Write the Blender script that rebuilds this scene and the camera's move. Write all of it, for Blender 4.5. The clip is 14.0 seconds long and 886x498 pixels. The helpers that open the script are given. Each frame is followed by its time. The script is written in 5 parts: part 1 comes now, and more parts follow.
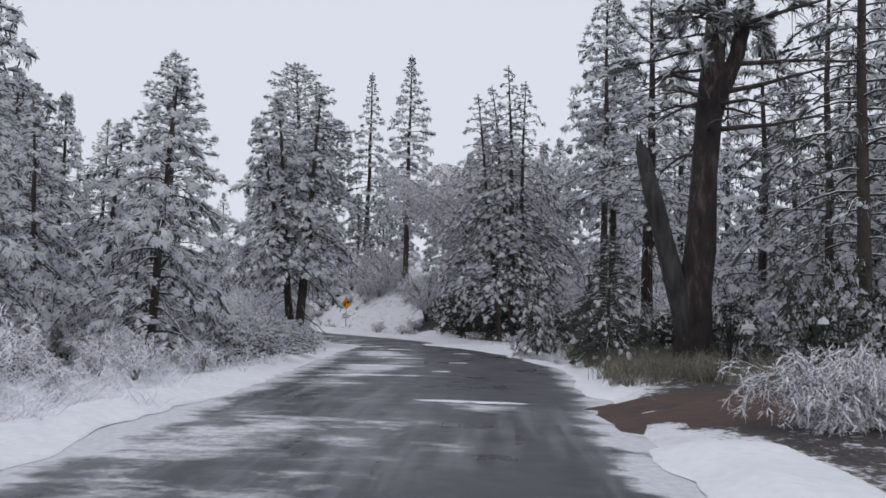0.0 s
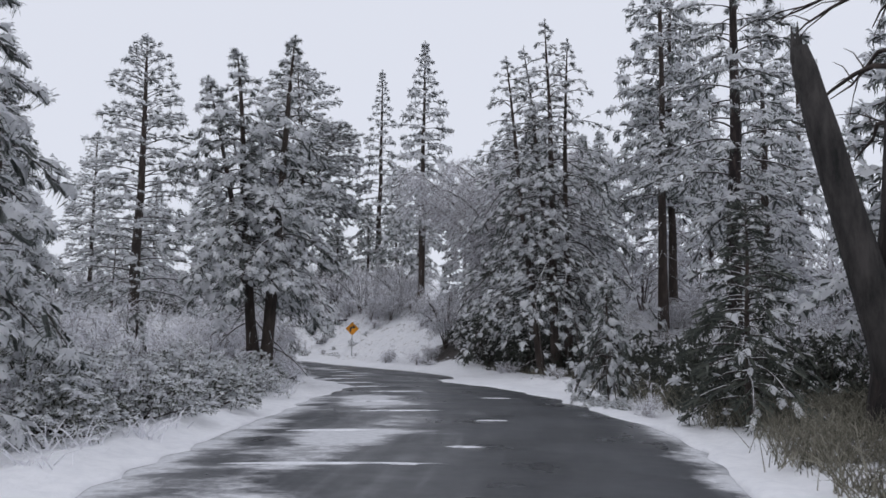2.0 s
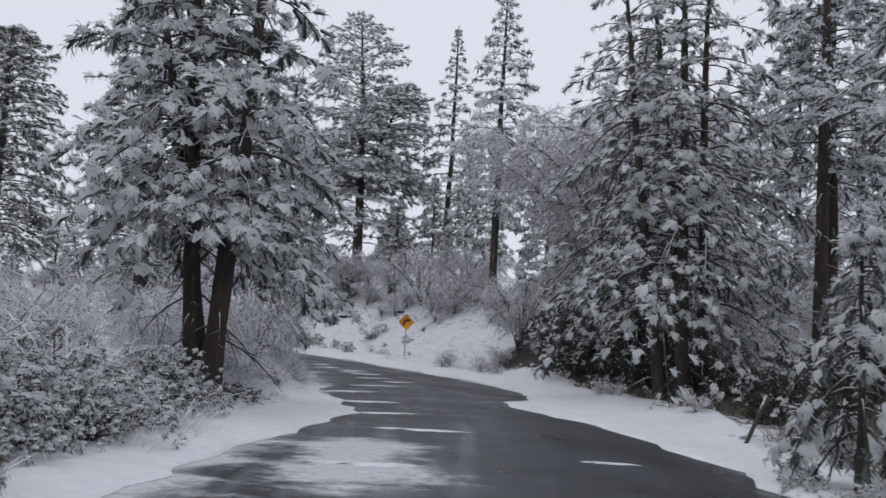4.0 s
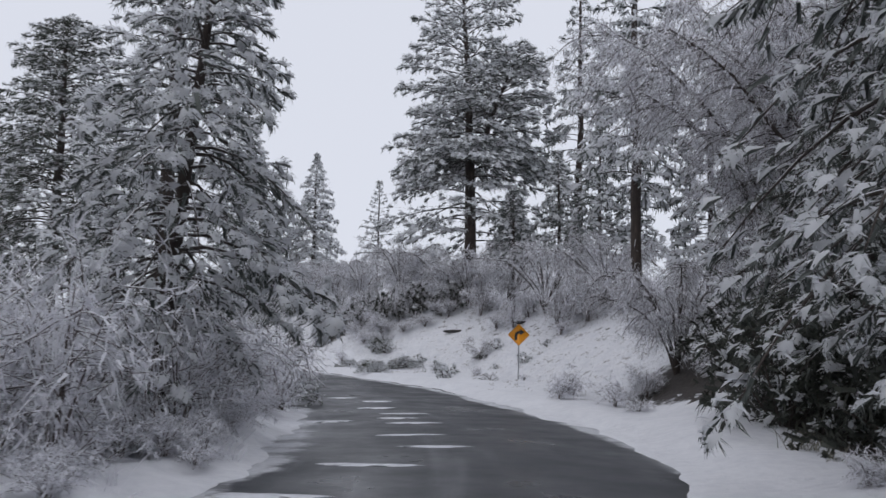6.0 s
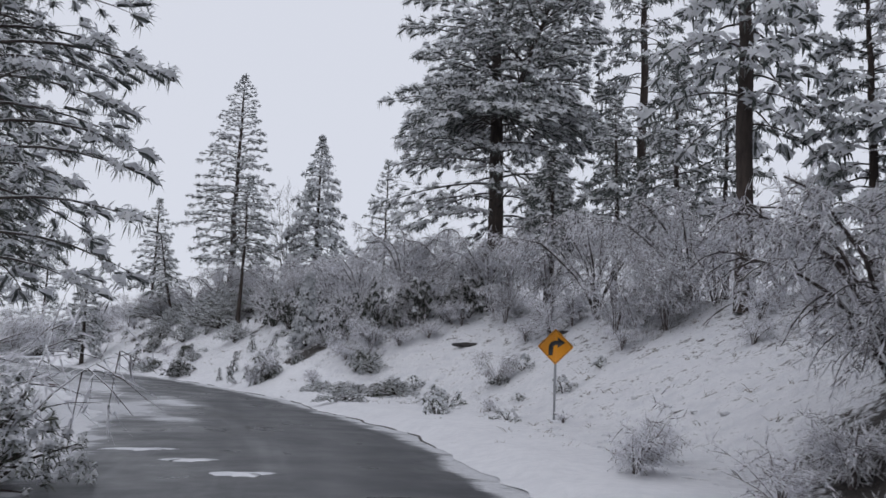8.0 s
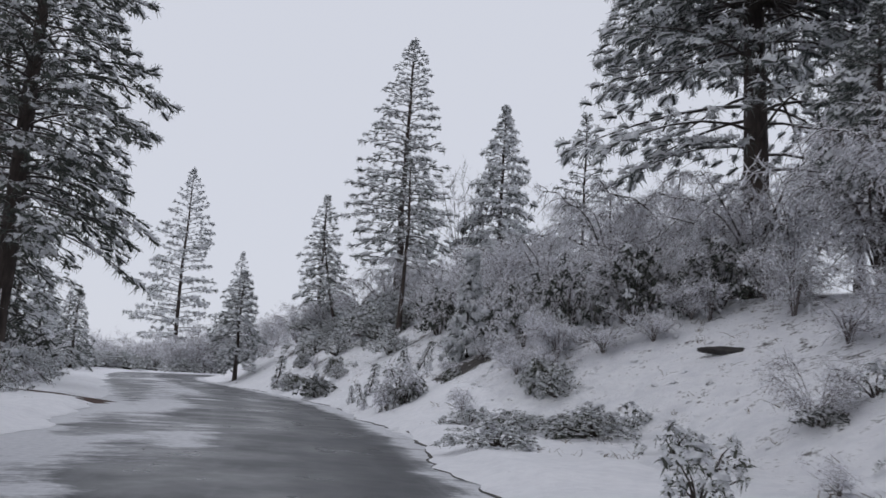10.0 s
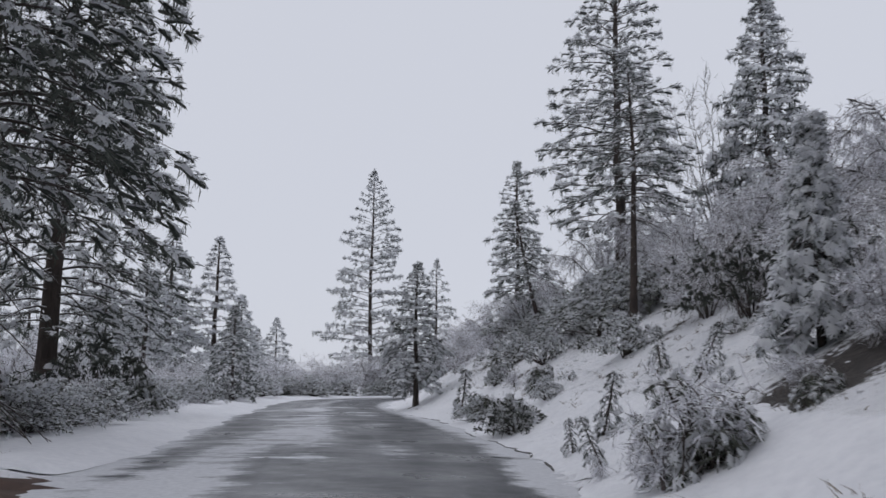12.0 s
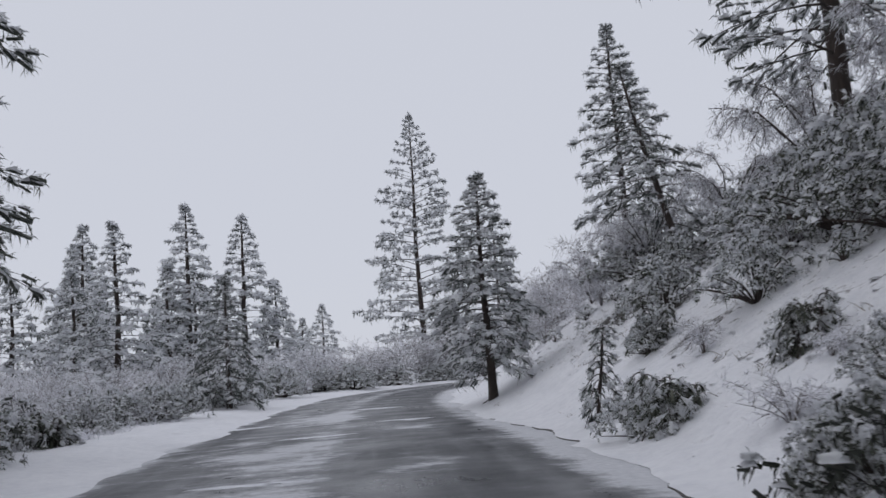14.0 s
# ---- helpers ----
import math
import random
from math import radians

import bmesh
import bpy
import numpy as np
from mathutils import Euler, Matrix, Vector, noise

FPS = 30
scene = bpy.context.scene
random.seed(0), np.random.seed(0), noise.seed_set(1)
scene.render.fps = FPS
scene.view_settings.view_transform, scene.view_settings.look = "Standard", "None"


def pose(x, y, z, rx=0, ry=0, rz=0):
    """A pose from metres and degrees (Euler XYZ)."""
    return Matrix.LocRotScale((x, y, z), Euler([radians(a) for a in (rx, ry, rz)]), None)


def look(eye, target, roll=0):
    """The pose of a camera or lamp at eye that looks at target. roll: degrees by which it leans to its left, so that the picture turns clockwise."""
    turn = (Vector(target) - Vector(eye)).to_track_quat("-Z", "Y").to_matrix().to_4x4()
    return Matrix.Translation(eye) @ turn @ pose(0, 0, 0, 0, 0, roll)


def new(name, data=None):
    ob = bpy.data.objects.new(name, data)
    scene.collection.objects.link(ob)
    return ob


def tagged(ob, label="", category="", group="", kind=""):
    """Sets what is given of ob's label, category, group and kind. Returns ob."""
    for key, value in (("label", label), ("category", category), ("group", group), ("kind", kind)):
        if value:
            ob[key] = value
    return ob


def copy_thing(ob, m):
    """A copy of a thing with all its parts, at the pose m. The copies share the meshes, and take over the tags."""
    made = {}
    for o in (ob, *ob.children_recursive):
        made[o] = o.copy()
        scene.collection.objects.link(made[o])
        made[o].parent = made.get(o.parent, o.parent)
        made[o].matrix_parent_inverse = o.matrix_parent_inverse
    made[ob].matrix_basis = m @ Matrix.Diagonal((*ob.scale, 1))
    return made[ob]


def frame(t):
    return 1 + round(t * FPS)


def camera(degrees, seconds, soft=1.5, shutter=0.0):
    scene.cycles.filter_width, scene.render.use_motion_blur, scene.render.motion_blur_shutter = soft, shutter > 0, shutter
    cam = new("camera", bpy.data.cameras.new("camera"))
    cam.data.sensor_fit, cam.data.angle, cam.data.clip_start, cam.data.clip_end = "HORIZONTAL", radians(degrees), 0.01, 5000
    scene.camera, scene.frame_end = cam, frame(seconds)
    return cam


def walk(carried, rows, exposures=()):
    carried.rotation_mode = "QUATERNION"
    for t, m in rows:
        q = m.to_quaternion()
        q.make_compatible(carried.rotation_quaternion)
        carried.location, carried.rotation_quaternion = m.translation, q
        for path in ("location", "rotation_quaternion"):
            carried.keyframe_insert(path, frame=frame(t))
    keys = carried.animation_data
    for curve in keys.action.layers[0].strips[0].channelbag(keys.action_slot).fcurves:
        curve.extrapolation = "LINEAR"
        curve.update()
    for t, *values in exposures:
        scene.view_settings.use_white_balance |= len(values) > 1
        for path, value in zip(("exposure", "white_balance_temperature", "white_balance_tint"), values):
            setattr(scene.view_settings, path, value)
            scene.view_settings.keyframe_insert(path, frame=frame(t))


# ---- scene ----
cam = camera(55.2, 14.0, 1.5, 0.15)
PATH = [
    (0, (1.438, 1.925, 1.679), (1.354, 3.918, 1.822), 1.7),
    (0.5, (1.388, 4.259, 1.714), (1.292, 6.247, 1.91), 1.8),
    (1, (1.281, 6.533, 1.683), (1.183, 8.52, 1.886), 1.4),
    (1.5, (1.164, 9.013, 1.665), (1.054, 11.0, 1.863), 0.8),
    (2, (1.065, 11.495, 1.657), (0.929, 13.48, 1.857), 0.9),
    (2.5, (0.989, 14.064, 1.646), (0.841, 16.049, 1.84), 0.2),
    (3, (0.876, 16.647, 1.61), (0.717, 18.631, 1.811), 0.2),
    (3.5, (0.709, 19.196, 1.62), (0.522, 21.178, 1.813), 2.1),
    (4, (0.517, 21.751, 1.597), (0.195, 23.716, 1.788), 3.5),
    (4.2, (0.435, 22.796, 1.603), (0.064, 24.753, 1.786), 3.8),
    (6.3, (-0.248, 35.58, 1.697), (-0.943, 37.443, 1.915), 1.1),
    (6.5, (-0.437, 36.834, 1.711), (-1.14, 38.693, 1.931), 1.1),
    (7, (-1.115, 40.001, 1.673), (-1.832, 41.854, 1.9), 0.6),
    (7.2, (-1.481, 41.259, 1.659), (-2.203, 43.109, 1.891), 1.1),
    (9.3, (-6.394, 54.086, 1.149), (-7.375, 55.8, 1.46), 3.4),
    (9.5, (-6.981, 55.246, 1.153), (-8.028, 56.922, 1.459), 3.5),
    (10, (-8.712, 58.183, 1.126), (-9.898, 59.764, 1.429), 3.8),
    (10.5, (-10.837, 61.126, 1.151), (-12.143, 62.613, 1.445), 3.2),
    (11, (-13.312, 64.005, 1.169), (-14.686, 65.427, 1.47), 1.8),
    (11.5, (-15.91, 66.707, 1.342), (-17.303, 68.111, 1.639), -0.2),
    (12, (-18.761, 69.261, 1.288), (-20.294, 70.508, 1.601), 0.6),
    (12.5, (-21.879, 71.759, 1.273), (-23.459, 72.943, 1.592), 0.4),
    (13, (-25.156, 74.152, 1.284), (-26.749, 75.333, 1.546), -0.1),
    (13.5, (-28.386, 76.462, 1.309), (-29.982, 77.638, 1.578), -1.9),
    (14, (-31.976, 78.817, 1.328), (-33.585, 79.974, 1.597), -4.4),
]
walk(cam, [(t, look(eye, target, roll)) for t, eye, target, roll in PATH], [(0, 0.1), (2.5, 0.15), (4, 0.13), (7, 0.08), (10, -0.04), (14, -0.14)])

# ---- light: an even, overcast snow sky ----
world = bpy.data.worlds.new("overcast_sky")
scene.world = world
world.use_nodes = True
wn, wl = world.node_tree.nodes, world.node_tree.links
wn.clear()
sky = wn.new("ShaderNodeTexSky")
sky.sky_type = "NISHITA"
sky.sun_disc = False
sky.sun_elevation, sky.sun_rotation = radians(48), radians(200)
cover = wn.new("ShaderNodeMix")
cover.data_type = "RGBA"
cover.inputs["Factor"].default_value = 0.96
cover.inputs["B"].default_value = (6.75, 7.0, 7.85, 1)
back = wn.new("ShaderNodeBackground")
back.inputs["Strength"].default_value = 0.1
wo = wn.new("ShaderNodeOutputWorld")
wl.new(sky.outputs["Color"], cover.inputs["A"])
wl.new(cover.outputs["Result"], back.inputs["Color"])
wl.new(back.outputs["Background"], wo.inputs["Surface"])
sun = new("sun", bpy.data.lights.new("sun", "SUN"))
sun.data.energy, sun.data.angle, sun.data.color = 0.5, radians(90), (1.0, 0.97, 0.95)
sun.matrix_world = look((0, 0, 60), (15, 40, 0))


# ---- materials ----
def material(name, rough=0.8, metal=0.0):
    m = bpy.data.materials.new(name)
    m.use_nodes = True
    b = m.node_tree.nodes["Principled BSDF"]
    b.inputs["Roughness"].default_value, b.inputs["Metallic"].default_value = rough, metal
    return m, m.node_tree.nodes, m.node_tree.links, b


def ramp(nodes, links, fac, stops):
    r = nodes.new("ShaderNodeValToRGB")
    while len(r.color_ramp.elements) < len(stops):
        r.color_ramp.elements.new(0.5)
    for e, (p, c) in zip(r.color_ramp.elements, stops):
        e.position, e.color = p, (*c, 1)
    links.new(fac, r.inputs["Fac"])
    return r.outputs["Color"]


def noisy(nodes, links, scale, detail=4, rough=0.6, vector=None, stretch=None):
    n = nodes.new("ShaderNodeTexNoise")
    n.inputs["Scale"].default_value, n.inputs["Detail"].default_value, n.inputs["Roughness"].default_value = scale, detail, rough
    if vector is None:
        c = nodes.new("ShaderNodeTexCoord")
        vector = c.outputs["Object"]
    if stretch:
        mp = nodes.new("ShaderNodeMapping")
        mp.inputs["Scale"].default_value = stretch
        links.new(vector, mp.inputs["Vector"])
        vector = mp.outputs["Vector"]
    links.new(vector, n.inputs["Vector"])
    return n.outputs["Fac"]


def calc(nodes, links, kind, a, b):
    n = nodes.new("ShaderNodeMath")
    n.operation = kind
    for i, v in ((0, a), (1, b)):
        if isinstance(v, (int, float)):
            n.inputs[i].default_value = v
        else:
            links.new(v, n.inputs[i])
    return n.outputs[0]


def blend(nodes, links, fac, a, b):
    n = nodes.new("ShaderNodeMix")
    n.data_type = "RGBA"
    for key, v in (("Factor", fac), ("A", a), ("B", b)):
        if isinstance(v, (int, float)):
            n.inputs[key].default_value = v
        elif isinstance(v, tuple):
            n.inputs[key].default_value = (*v, 1)
        else:
            links.new(v, n.inputs[key])
    return n.outputs["Result"]


def bump(nodes, links, bsdf, height, strength, distance):
    n = nodes.new("ShaderNodeBump")
    n.inputs["Strength"].default_value, n.inputs["Distance"].default_value = strength, distance
    links.new(height, n.inputs["Height"])
    links.new(n.outputs["Normal"], bsdf.inputs["Normal"])


def plain(name, stops, scale=8.0, rough=0.8, metal=0.0, relief=0.0, stretch=None, distance=0.02):
    """A surface whose colour wanders between the stops, at two scales."""
    m, n, l, b = material(name, rough, metal)
    fine, broad = noisy(n, l, scale, 5, 0.65, stretch=stretch), noisy(n, l, scale * 0.17, 2, 0.5)
    f = calc(n, l, "ADD", calc(n, l, "MULTIPLY", fine, 0.65), calc(n, l, "MULTIPLY", broad, 0.35))
    l.new(ramp(n, l, f, stops), b.inputs["Base Color"])
    if relief:
        bump(n, l, b, fine, relief, distance)
    return m


def leafy(name, stops, rough=0.6, thin=0.3):
    """Needles, leaves or rime, each a little different; some light passes through them."""
    m, n, l, b = material(name, rough)
    g = n.new("ShaderNodeNewGeometry")
    c = ramp(n, l, g.outputs["Random Per Island"], stops)
    l.new(c, b.inputs["Base Color"])
    t, mix = n.new("ShaderNodeBsdfTranslucent"), n.new("ShaderNodeMixShader")
    l.new(c, t.inputs["Color"])
    mix.inputs["Fac"].default_value = thin
    l.new(b.outputs[0], mix.inputs[1])
    l.new(t.outputs[0], mix.inputs[2])
    l.new(mix.outputs[0], n["Material Output"].inputs["Surface"])
    return m


def snow_topped(name, stops, scale, depth):
    """Wood with snow lying along its upper side."""
    m, n, l, b = material(name, 0.9)
    wood = ramp(n, l, noisy(n, l, scale, 5, 0.65), stops)
    g, xyz = n.new("ShaderNodeNewGeometry"), n.new("ShaderNodeSeparateXYZ")
    l.new(g.outputs["Normal"], xyz.inputs[0])
    edge = calc(n, l, "ADD", xyz.outputs["Z"], calc(n, l, "MULTIPLY", noisy(n, l, 5.0, 3, 0.6), 0.8))
    c = n.new("ShaderNodeClamp")
    l.new(calc(n, l, "MULTIPLY", calc(n, l, "SUBTRACT", edge, 0.4 + depth), 4.0), c.inputs["Value"])
    l.new(blend(n, l, c.outputs[0], wood, (0.84, 0.85, 0.88)), b.inputs["Base Color"])
    return m


SNOW = plain("fresh_snow", [(0.25, (0.62, 0.63, 0.67)), (0.55, (0.75, 0.755, 0.785)), (0.85, (0.84, 0.84, 0.865))], 5.0, 0.65, relief=0.55, distance=0.07)
NEEDLES = leafy("pine_needles", [(0.0, (0.038, 0.047, 0.043)), (0.45, (0.095, 0.110, 0.100)), (0.8, (0.195, 0.210, 0.196)), (1.0, (0.42, 0.43, 0.43))])
GREEN_NEEDLES = leafy("young_pine_needles", [(0.0, (0.034, 0.042, 0.036)), (0.5, (0.066, 0.077, 0.064)), (1.0, (0.145, 0.155, 0.132))])
RIMED = leafy("snowy_needles", [(0.0, (0.66, 0.67, 0.70)), (0.5, (0.82, 0.83, 0.86)), (1.0, (0.90, 0.91, 0.93))], thin=0.5)
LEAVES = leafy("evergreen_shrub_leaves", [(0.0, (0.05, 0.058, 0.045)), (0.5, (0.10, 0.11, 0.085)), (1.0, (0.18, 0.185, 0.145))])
# darker copy of the shrub leaves, with the shade under trees put into the colour
SHADED = leafy("shade_dark_leaves", [(0.0, (0.016, 0.019, 0.015)), (0.5, (0.034, 0.039, 0.030)), (1.0, (0.075, 0.080, 0.062))], thin=0.15)
TWIGS = snow_topped("snowy_twigs", [(0.3, (0.07, 0.055, 0.052)), (0.7, (0.19, 0.16, 0.15))], 30.0, 0.0)
BOUGH = snow_topped("snowy_boughs", [(0.3, (0.03, 0.025, 0.022)), (0.7, (0.09, 0.072, 0.064))], 20.0, 0.6)
FROST = leafy("frosted_twigs", [(0.0, (0.66, 0.66, 0.70)), (0.5, (0.82, 0.82, 0.86)), (1.0, (0.91, 0.91, 0.94))], 0.8)
GRASS = leafy("dry_grass_blades", [(0.0, (0.075, 0.073, 0.055)), (0.5, (0.17, 0.16, 0.125)), (1.0, (0.36, 0.34, 0.28))], 0.8)
LITTER = leafy("dead_stalks", [(0.0, (0.05, 0.04, 0.03)), (0.5, (0.12, 0.09, 0.06)), (1.0, (0.24, 0.19, 0.13))], 0.9)
BARK = plain("pine_bark", [(0.3, (0.022, 0.018, 0.016)), (0.55, (0.060, 0.046, 0.040)), (0.8, (0.12, 0.090, 0.075))], 9.0, 0.95, relief=0.9, stretch=(1, 1, 0.22), distance=0.05)
OLD_BARK = plain("old_reddish_bark", [(0.36, (0.007, 0.006, 0.006)), (0.52, (0.028, 0.021, 0.020)), (0.66, (0.105, 0.080, 0.074))], 6.0, 0.95, relief=1.0, stretch=(1, 1, 0.25), distance=0.08)
CHARRED = plain("charred_wood", [(0.36, (0.006, 0.006, 0.006)), (0.64, (0.060, 0.054, 0.052))], 7.0, 0.9, relief=0.9, stretch=(1, 1, 0.25), distance=0.06)
STONE = plain("dark_rock", [(0.3, (0.015, 0.014, 0.014)), (0.7, (0.060, 0.055, 0.053))], 6.0, 0.9, relief=0.8)
STEEL = plain("galvanised_steel", [(0.3, (0.30, 0.31, 0.32)), (0.7, (0.45, 0.46, 0.47))], 14.0, 0.45, 0.8)
YELLOW = plain("yellow_sign_sheeting", [(0.3, (0.72, 0.27, 0.008)), (0.7, (0.80, 0.325, 0.012))], 5.0, 0.4)
BLACK = plain("black_sign_paint", [(0.3, (0.012, 0.012, 0.012)), (0.7, (0.022, 0.022, 0.022))], 9.0, 0.5)
DIRT = plain("wet_red_brown_soil", [(0.3, (0.030, 0.016, 0.012)), (0.55, (0.065, 0.036, 0.026)), (0.8, (0.11, 0.070, 0.052))], 4.0, 0.8, relief=0.7)


def ground_material():
    m, n, l, b = material("snowy_ground", 0.75)
    fine, mid, broad = noisy(n, l, 9.0, 6, 0.7), noisy(n, l, 2.2, 5, 0.65), noisy(n, l, 0.35, 3, 0.55)
    white = ramp(n, l, mid, [(0.3, (0.66, 0.67, 0.71)), (0.55, (0.78, 0.785, 0.815)), (0.85, (0.86, 0.86, 0.885))])
    soil = ramp(n, l, fine, [(0.3, (0.016, 0.013, 0.012)), (0.55, (0.046, 0.038, 0.034)), (0.75, (0.13, 0.11, 0.095))])
    a = n.new("ShaderNodeAttribute")
    a.attribute_name = "litter"
    mixed = calc(n, l, "ADD", calc(n, l, "MULTIPLY", mid, 1.0), calc(n, l, "SUBTRACT", calc(n, l, "MULTIPLY", fine, 0.9), 0.375))
    bare = calc(n, l, "SUBTRACT", calc(n, l, "ADD", mixed, a.outputs["Fac"]), 1.0)
    fac = calc(n, l, "MULTIPLY", bare, 6.0)
    clamp = n.new("ShaderNodeClamp")
    l.new(fac, clamp.inputs["Value"])
    l.new(blend(n, l, clamp.outputs[0], white, soil), b.inputs["Base Color"])
    bump(n, l, b, calc(n, l, "ADD", mid, calc(n, l, "MULTIPLY", fine, 0.4)), 0.7, 0.25)
    return m


def road_material():
    m, n, l, b = material("wet_asphalt", 0.5)
    uv = n.new("ShaderNodeUVMap")
    uv.uv_map = "road"
    v = uv.outputs["UV"]
    grain, patch = noisy(n, l, 40.0, 4, 0.7, v), noisy(n, l, 0.5, 4, 0.6, v)
    asphalt = ramp(n, l, calc(n, l, "ADD", calc(n, l, "MULTIPLY", grain, 0.45), calc(n, l, "MULTIPLY", patch, 0.55)),
                   [(0.3, (0.022, 0.024, 0.028)), (0.55, (0.040, 0.043, 0.050)), (0.75, (0.075, 0.080, 0.090))])
    # slush: a thin film, tracked out along the road, and crisp drifts blown across it, thicker where the attribute says that wheels have not cleared it
    a = n.new("ShaderNodeAttribute")
    a.attribute_name = "slush"
    drift = noisy(n, l, 1.0, 8, 0.70, v, (0.6, 1.15, 1.0))
    cloud = noisy(n, l, 0.55, 5, 0.7, v)
    crumb = noisy(n, l, 9.0, 5, 0.75, v, (0.9, 1.0, 1.0))
    track = noisy(n, l, 1.0, 4, 0.6, v, (2.6, 0.13, 1.0))
    s = calc(n, l, "ADD", calc(n, l, "MULTIPLY", drift, 0.66), calc(n, l, "MULTIPLY", cloud, 0.42))
    s = calc(n, l, "ADD", s, calc(n, l, "MULTIPLY", crumb, 0.10))
    s = calc(n, l, "SUBTRACT", calc(n, l, "ADD", s, a.outputs["Fac"]), 0.975)
    crisp, film = n.new("ShaderNodeClamp"), n.new("ShaderNodeClamp")
    l.new(calc(n, l, "MULTIPLY", calc(n, l, "SUBTRACT", s, 0.025), 8.0), crisp.inputs["Value"])
    thin = calc(n, l, "ADD", s, calc(n, l, "SUBTRACT", calc(n, l, "MULTIPLY", track, 1.1), 0.47))
    l.new(calc(n, l, "MULTIPLY", thin, 2.6), film.inputs["Value"])
    fac = calc(n, l, "MAXIMUM", calc(n, l, "MULTIPLY", crisp.outputs[0], 0.8), calc(n, l, "MULTIPLY", film.outputs[0], 0.24))
    snow = ramp(n, l, crumb, [(0.3, (0.55, 0.56, 0.60)), (0.7, (0.80, 0.81, 0.84))])
    l.new(blend(n, l, fac, asphalt, snow), b.inputs["Base Color"])
    wet = ramp(n, l, patch, [(0.35, (0.24, 0.24, 0.24)), (0.65, (0.52, 0.52, 0.52))])
    l.new(blend(n, l, fac, wet, (0.8, 0.8, 0.8)), b.inputs["Roughness"])
    b.inputs["Specular IOR Level"].default_value = 0.38
    bump(n, l, b, calc(n, l, "ADD", calc(n, l, "MULTIPLY", grain, 0.15), fac), 0.5, 0.02)
    return m


# dark colour for the shaded, dirty rim between asphalt and snow
EDGE_SHADE = plain("edge_shade_grit", [(0.3, (0.020, 0.019, 0.018)), (0.7, (0.075, 0.068, 0.062))], 12.0, 0.7, relief=0.6)
SLUSH = plain("slushy_snow", [(0.3, (0.52, 0.53, 0.57)), (0.55, (0.72, 0.73, 0.77)), (0.8, (0.86, 0.86, 0.89))], 6.0, 0.6, relief=0.4)
GROUND, ASPHALT = ground_material(), road_material()


# ---- the lie of the land: the road's centre line with its half widths, and the height of the ground ----
ROAD = [(0.2, -60, 3.2), (0.2, -40, 3.2), (0.2, -20, 3.2), (0.2, 0, 3.2), (0.2, 10, 3.2), (0.3, 18, 3.3), (0.4, 25, 3.5), (0.05, 30, 3.45), (-0.75, 35.5, 3.35), (-2.2, 41, 3.1),
        (-3.9, 46, 2.9), (-6.3, 51, 2.9), (-9.5, 56, 2.9), (-13.16, 60.84, 3.2), (-17.53, 65.3, 3.2), (-22.53, 69.89, 3.4), (-28.72, 74.94, 3.5), (-36.47, 80.31, 4.0),
        (-47.1, 86.64, 4.1), (-58, 93, 3.8), (-68, 99.7, 3.9), (-76.5, 107, 4.0), (-82, 116, 4.0), (-84.5, 128, 4.0), (-85, 145, 4.0), (-84, 170, 4.0), (-80, 200, 4.0)]


def glide(points, steps):
    """A Catmull-Rom line through the points."""
    p = np.array(points, float)
    p = np.vstack([2 * p[0] - p[1], p, 2 * p[-1] - p[-2]])
    out = []
    for i in range(1, len(p) - 2):
        for k in range(steps):
            u = k / steps
            out.append(0.5 * (2 * p[i] + (p[i + 1] - p[i - 1]) * u + (2 * p[i - 1] - 5 * p[i] + 4 * p[i + 1] - p[i + 2]) * u ** 2
                              + (3 * p[i] - p[i - 1] - 3 * p[i + 1] + p[i + 2]) * u ** 3))
    return np.array(out + [p[-2]])


LINE = glide(ROAD, 8)
RUN = np.concatenate([[0], np.cumsum(np.hypot(*np.diff(LINE[:, :2], axis=0).T))])
WAYS = np.gradient(LINE[:, :2], axis=0)
WAYS /= np.hypot(WAYS[:, 0], WAYS[:, 1])[:, None]


def smooth(a, b, v):
    t = np.clip((v - a) / (b - a), 0, 1)
    return t * t * (3 - 2 * t)


def beside(x, y):
    """For arrays of places: the run along the road, the offset to its right, and how far past its edge."""
    x, y = np.atleast_1d(np.asarray(x, float)), np.atleast_1d(np.asarray(y, float))
    run, off, past = np.zeros(len(x)), np.zeros(len(x)), np.zeros(len(x))
    for a in range(0, len(x), 20000):
        dx, dy = x[a:a + 20000, None] - LINE[None, :, 0], y[a:a + 20000, None] - LINE[None, :, 1]
        i = np.argmin(dx * dx + dy * dy, axis=1)
        k = np.arange(len(i))
        w, ex, ey = WAYS[i], dx[k, i], dy[k, i]
        along, side = ex * w[:, 0] + ey * w[:, 1], ex * w[:, 1] - ey * w[:, 0]
        far = np.hypot(ex, ey)
        run[a:a + 20000], off[a:a + 20000] = RUN[i] + np.clip(along, -4, 4), np.where(side < 0, -far, far)
        past[a:a + 20000] = np.where(np.abs(along) < 4, np.abs(side), far) - LINE[i, 2]
    return run, off, past


def road_height(run):
    return 0.12 - 0.24 * smooth(90, 122, run)


def waves(x, y):
    return (np.sin(0.9 * x + 1.3 * np.sin(0.5 * y)) * np.cos(0.8 * y + np.sin(0.6 * x)) * 0.5
            + np.sin(2.3 * x + 0.7 * y) * np.cos(1.9 * y - 1.1 * x) * 0.25 + np.sin(0.23 * x + 0.31 * y + 1) * 0.9)


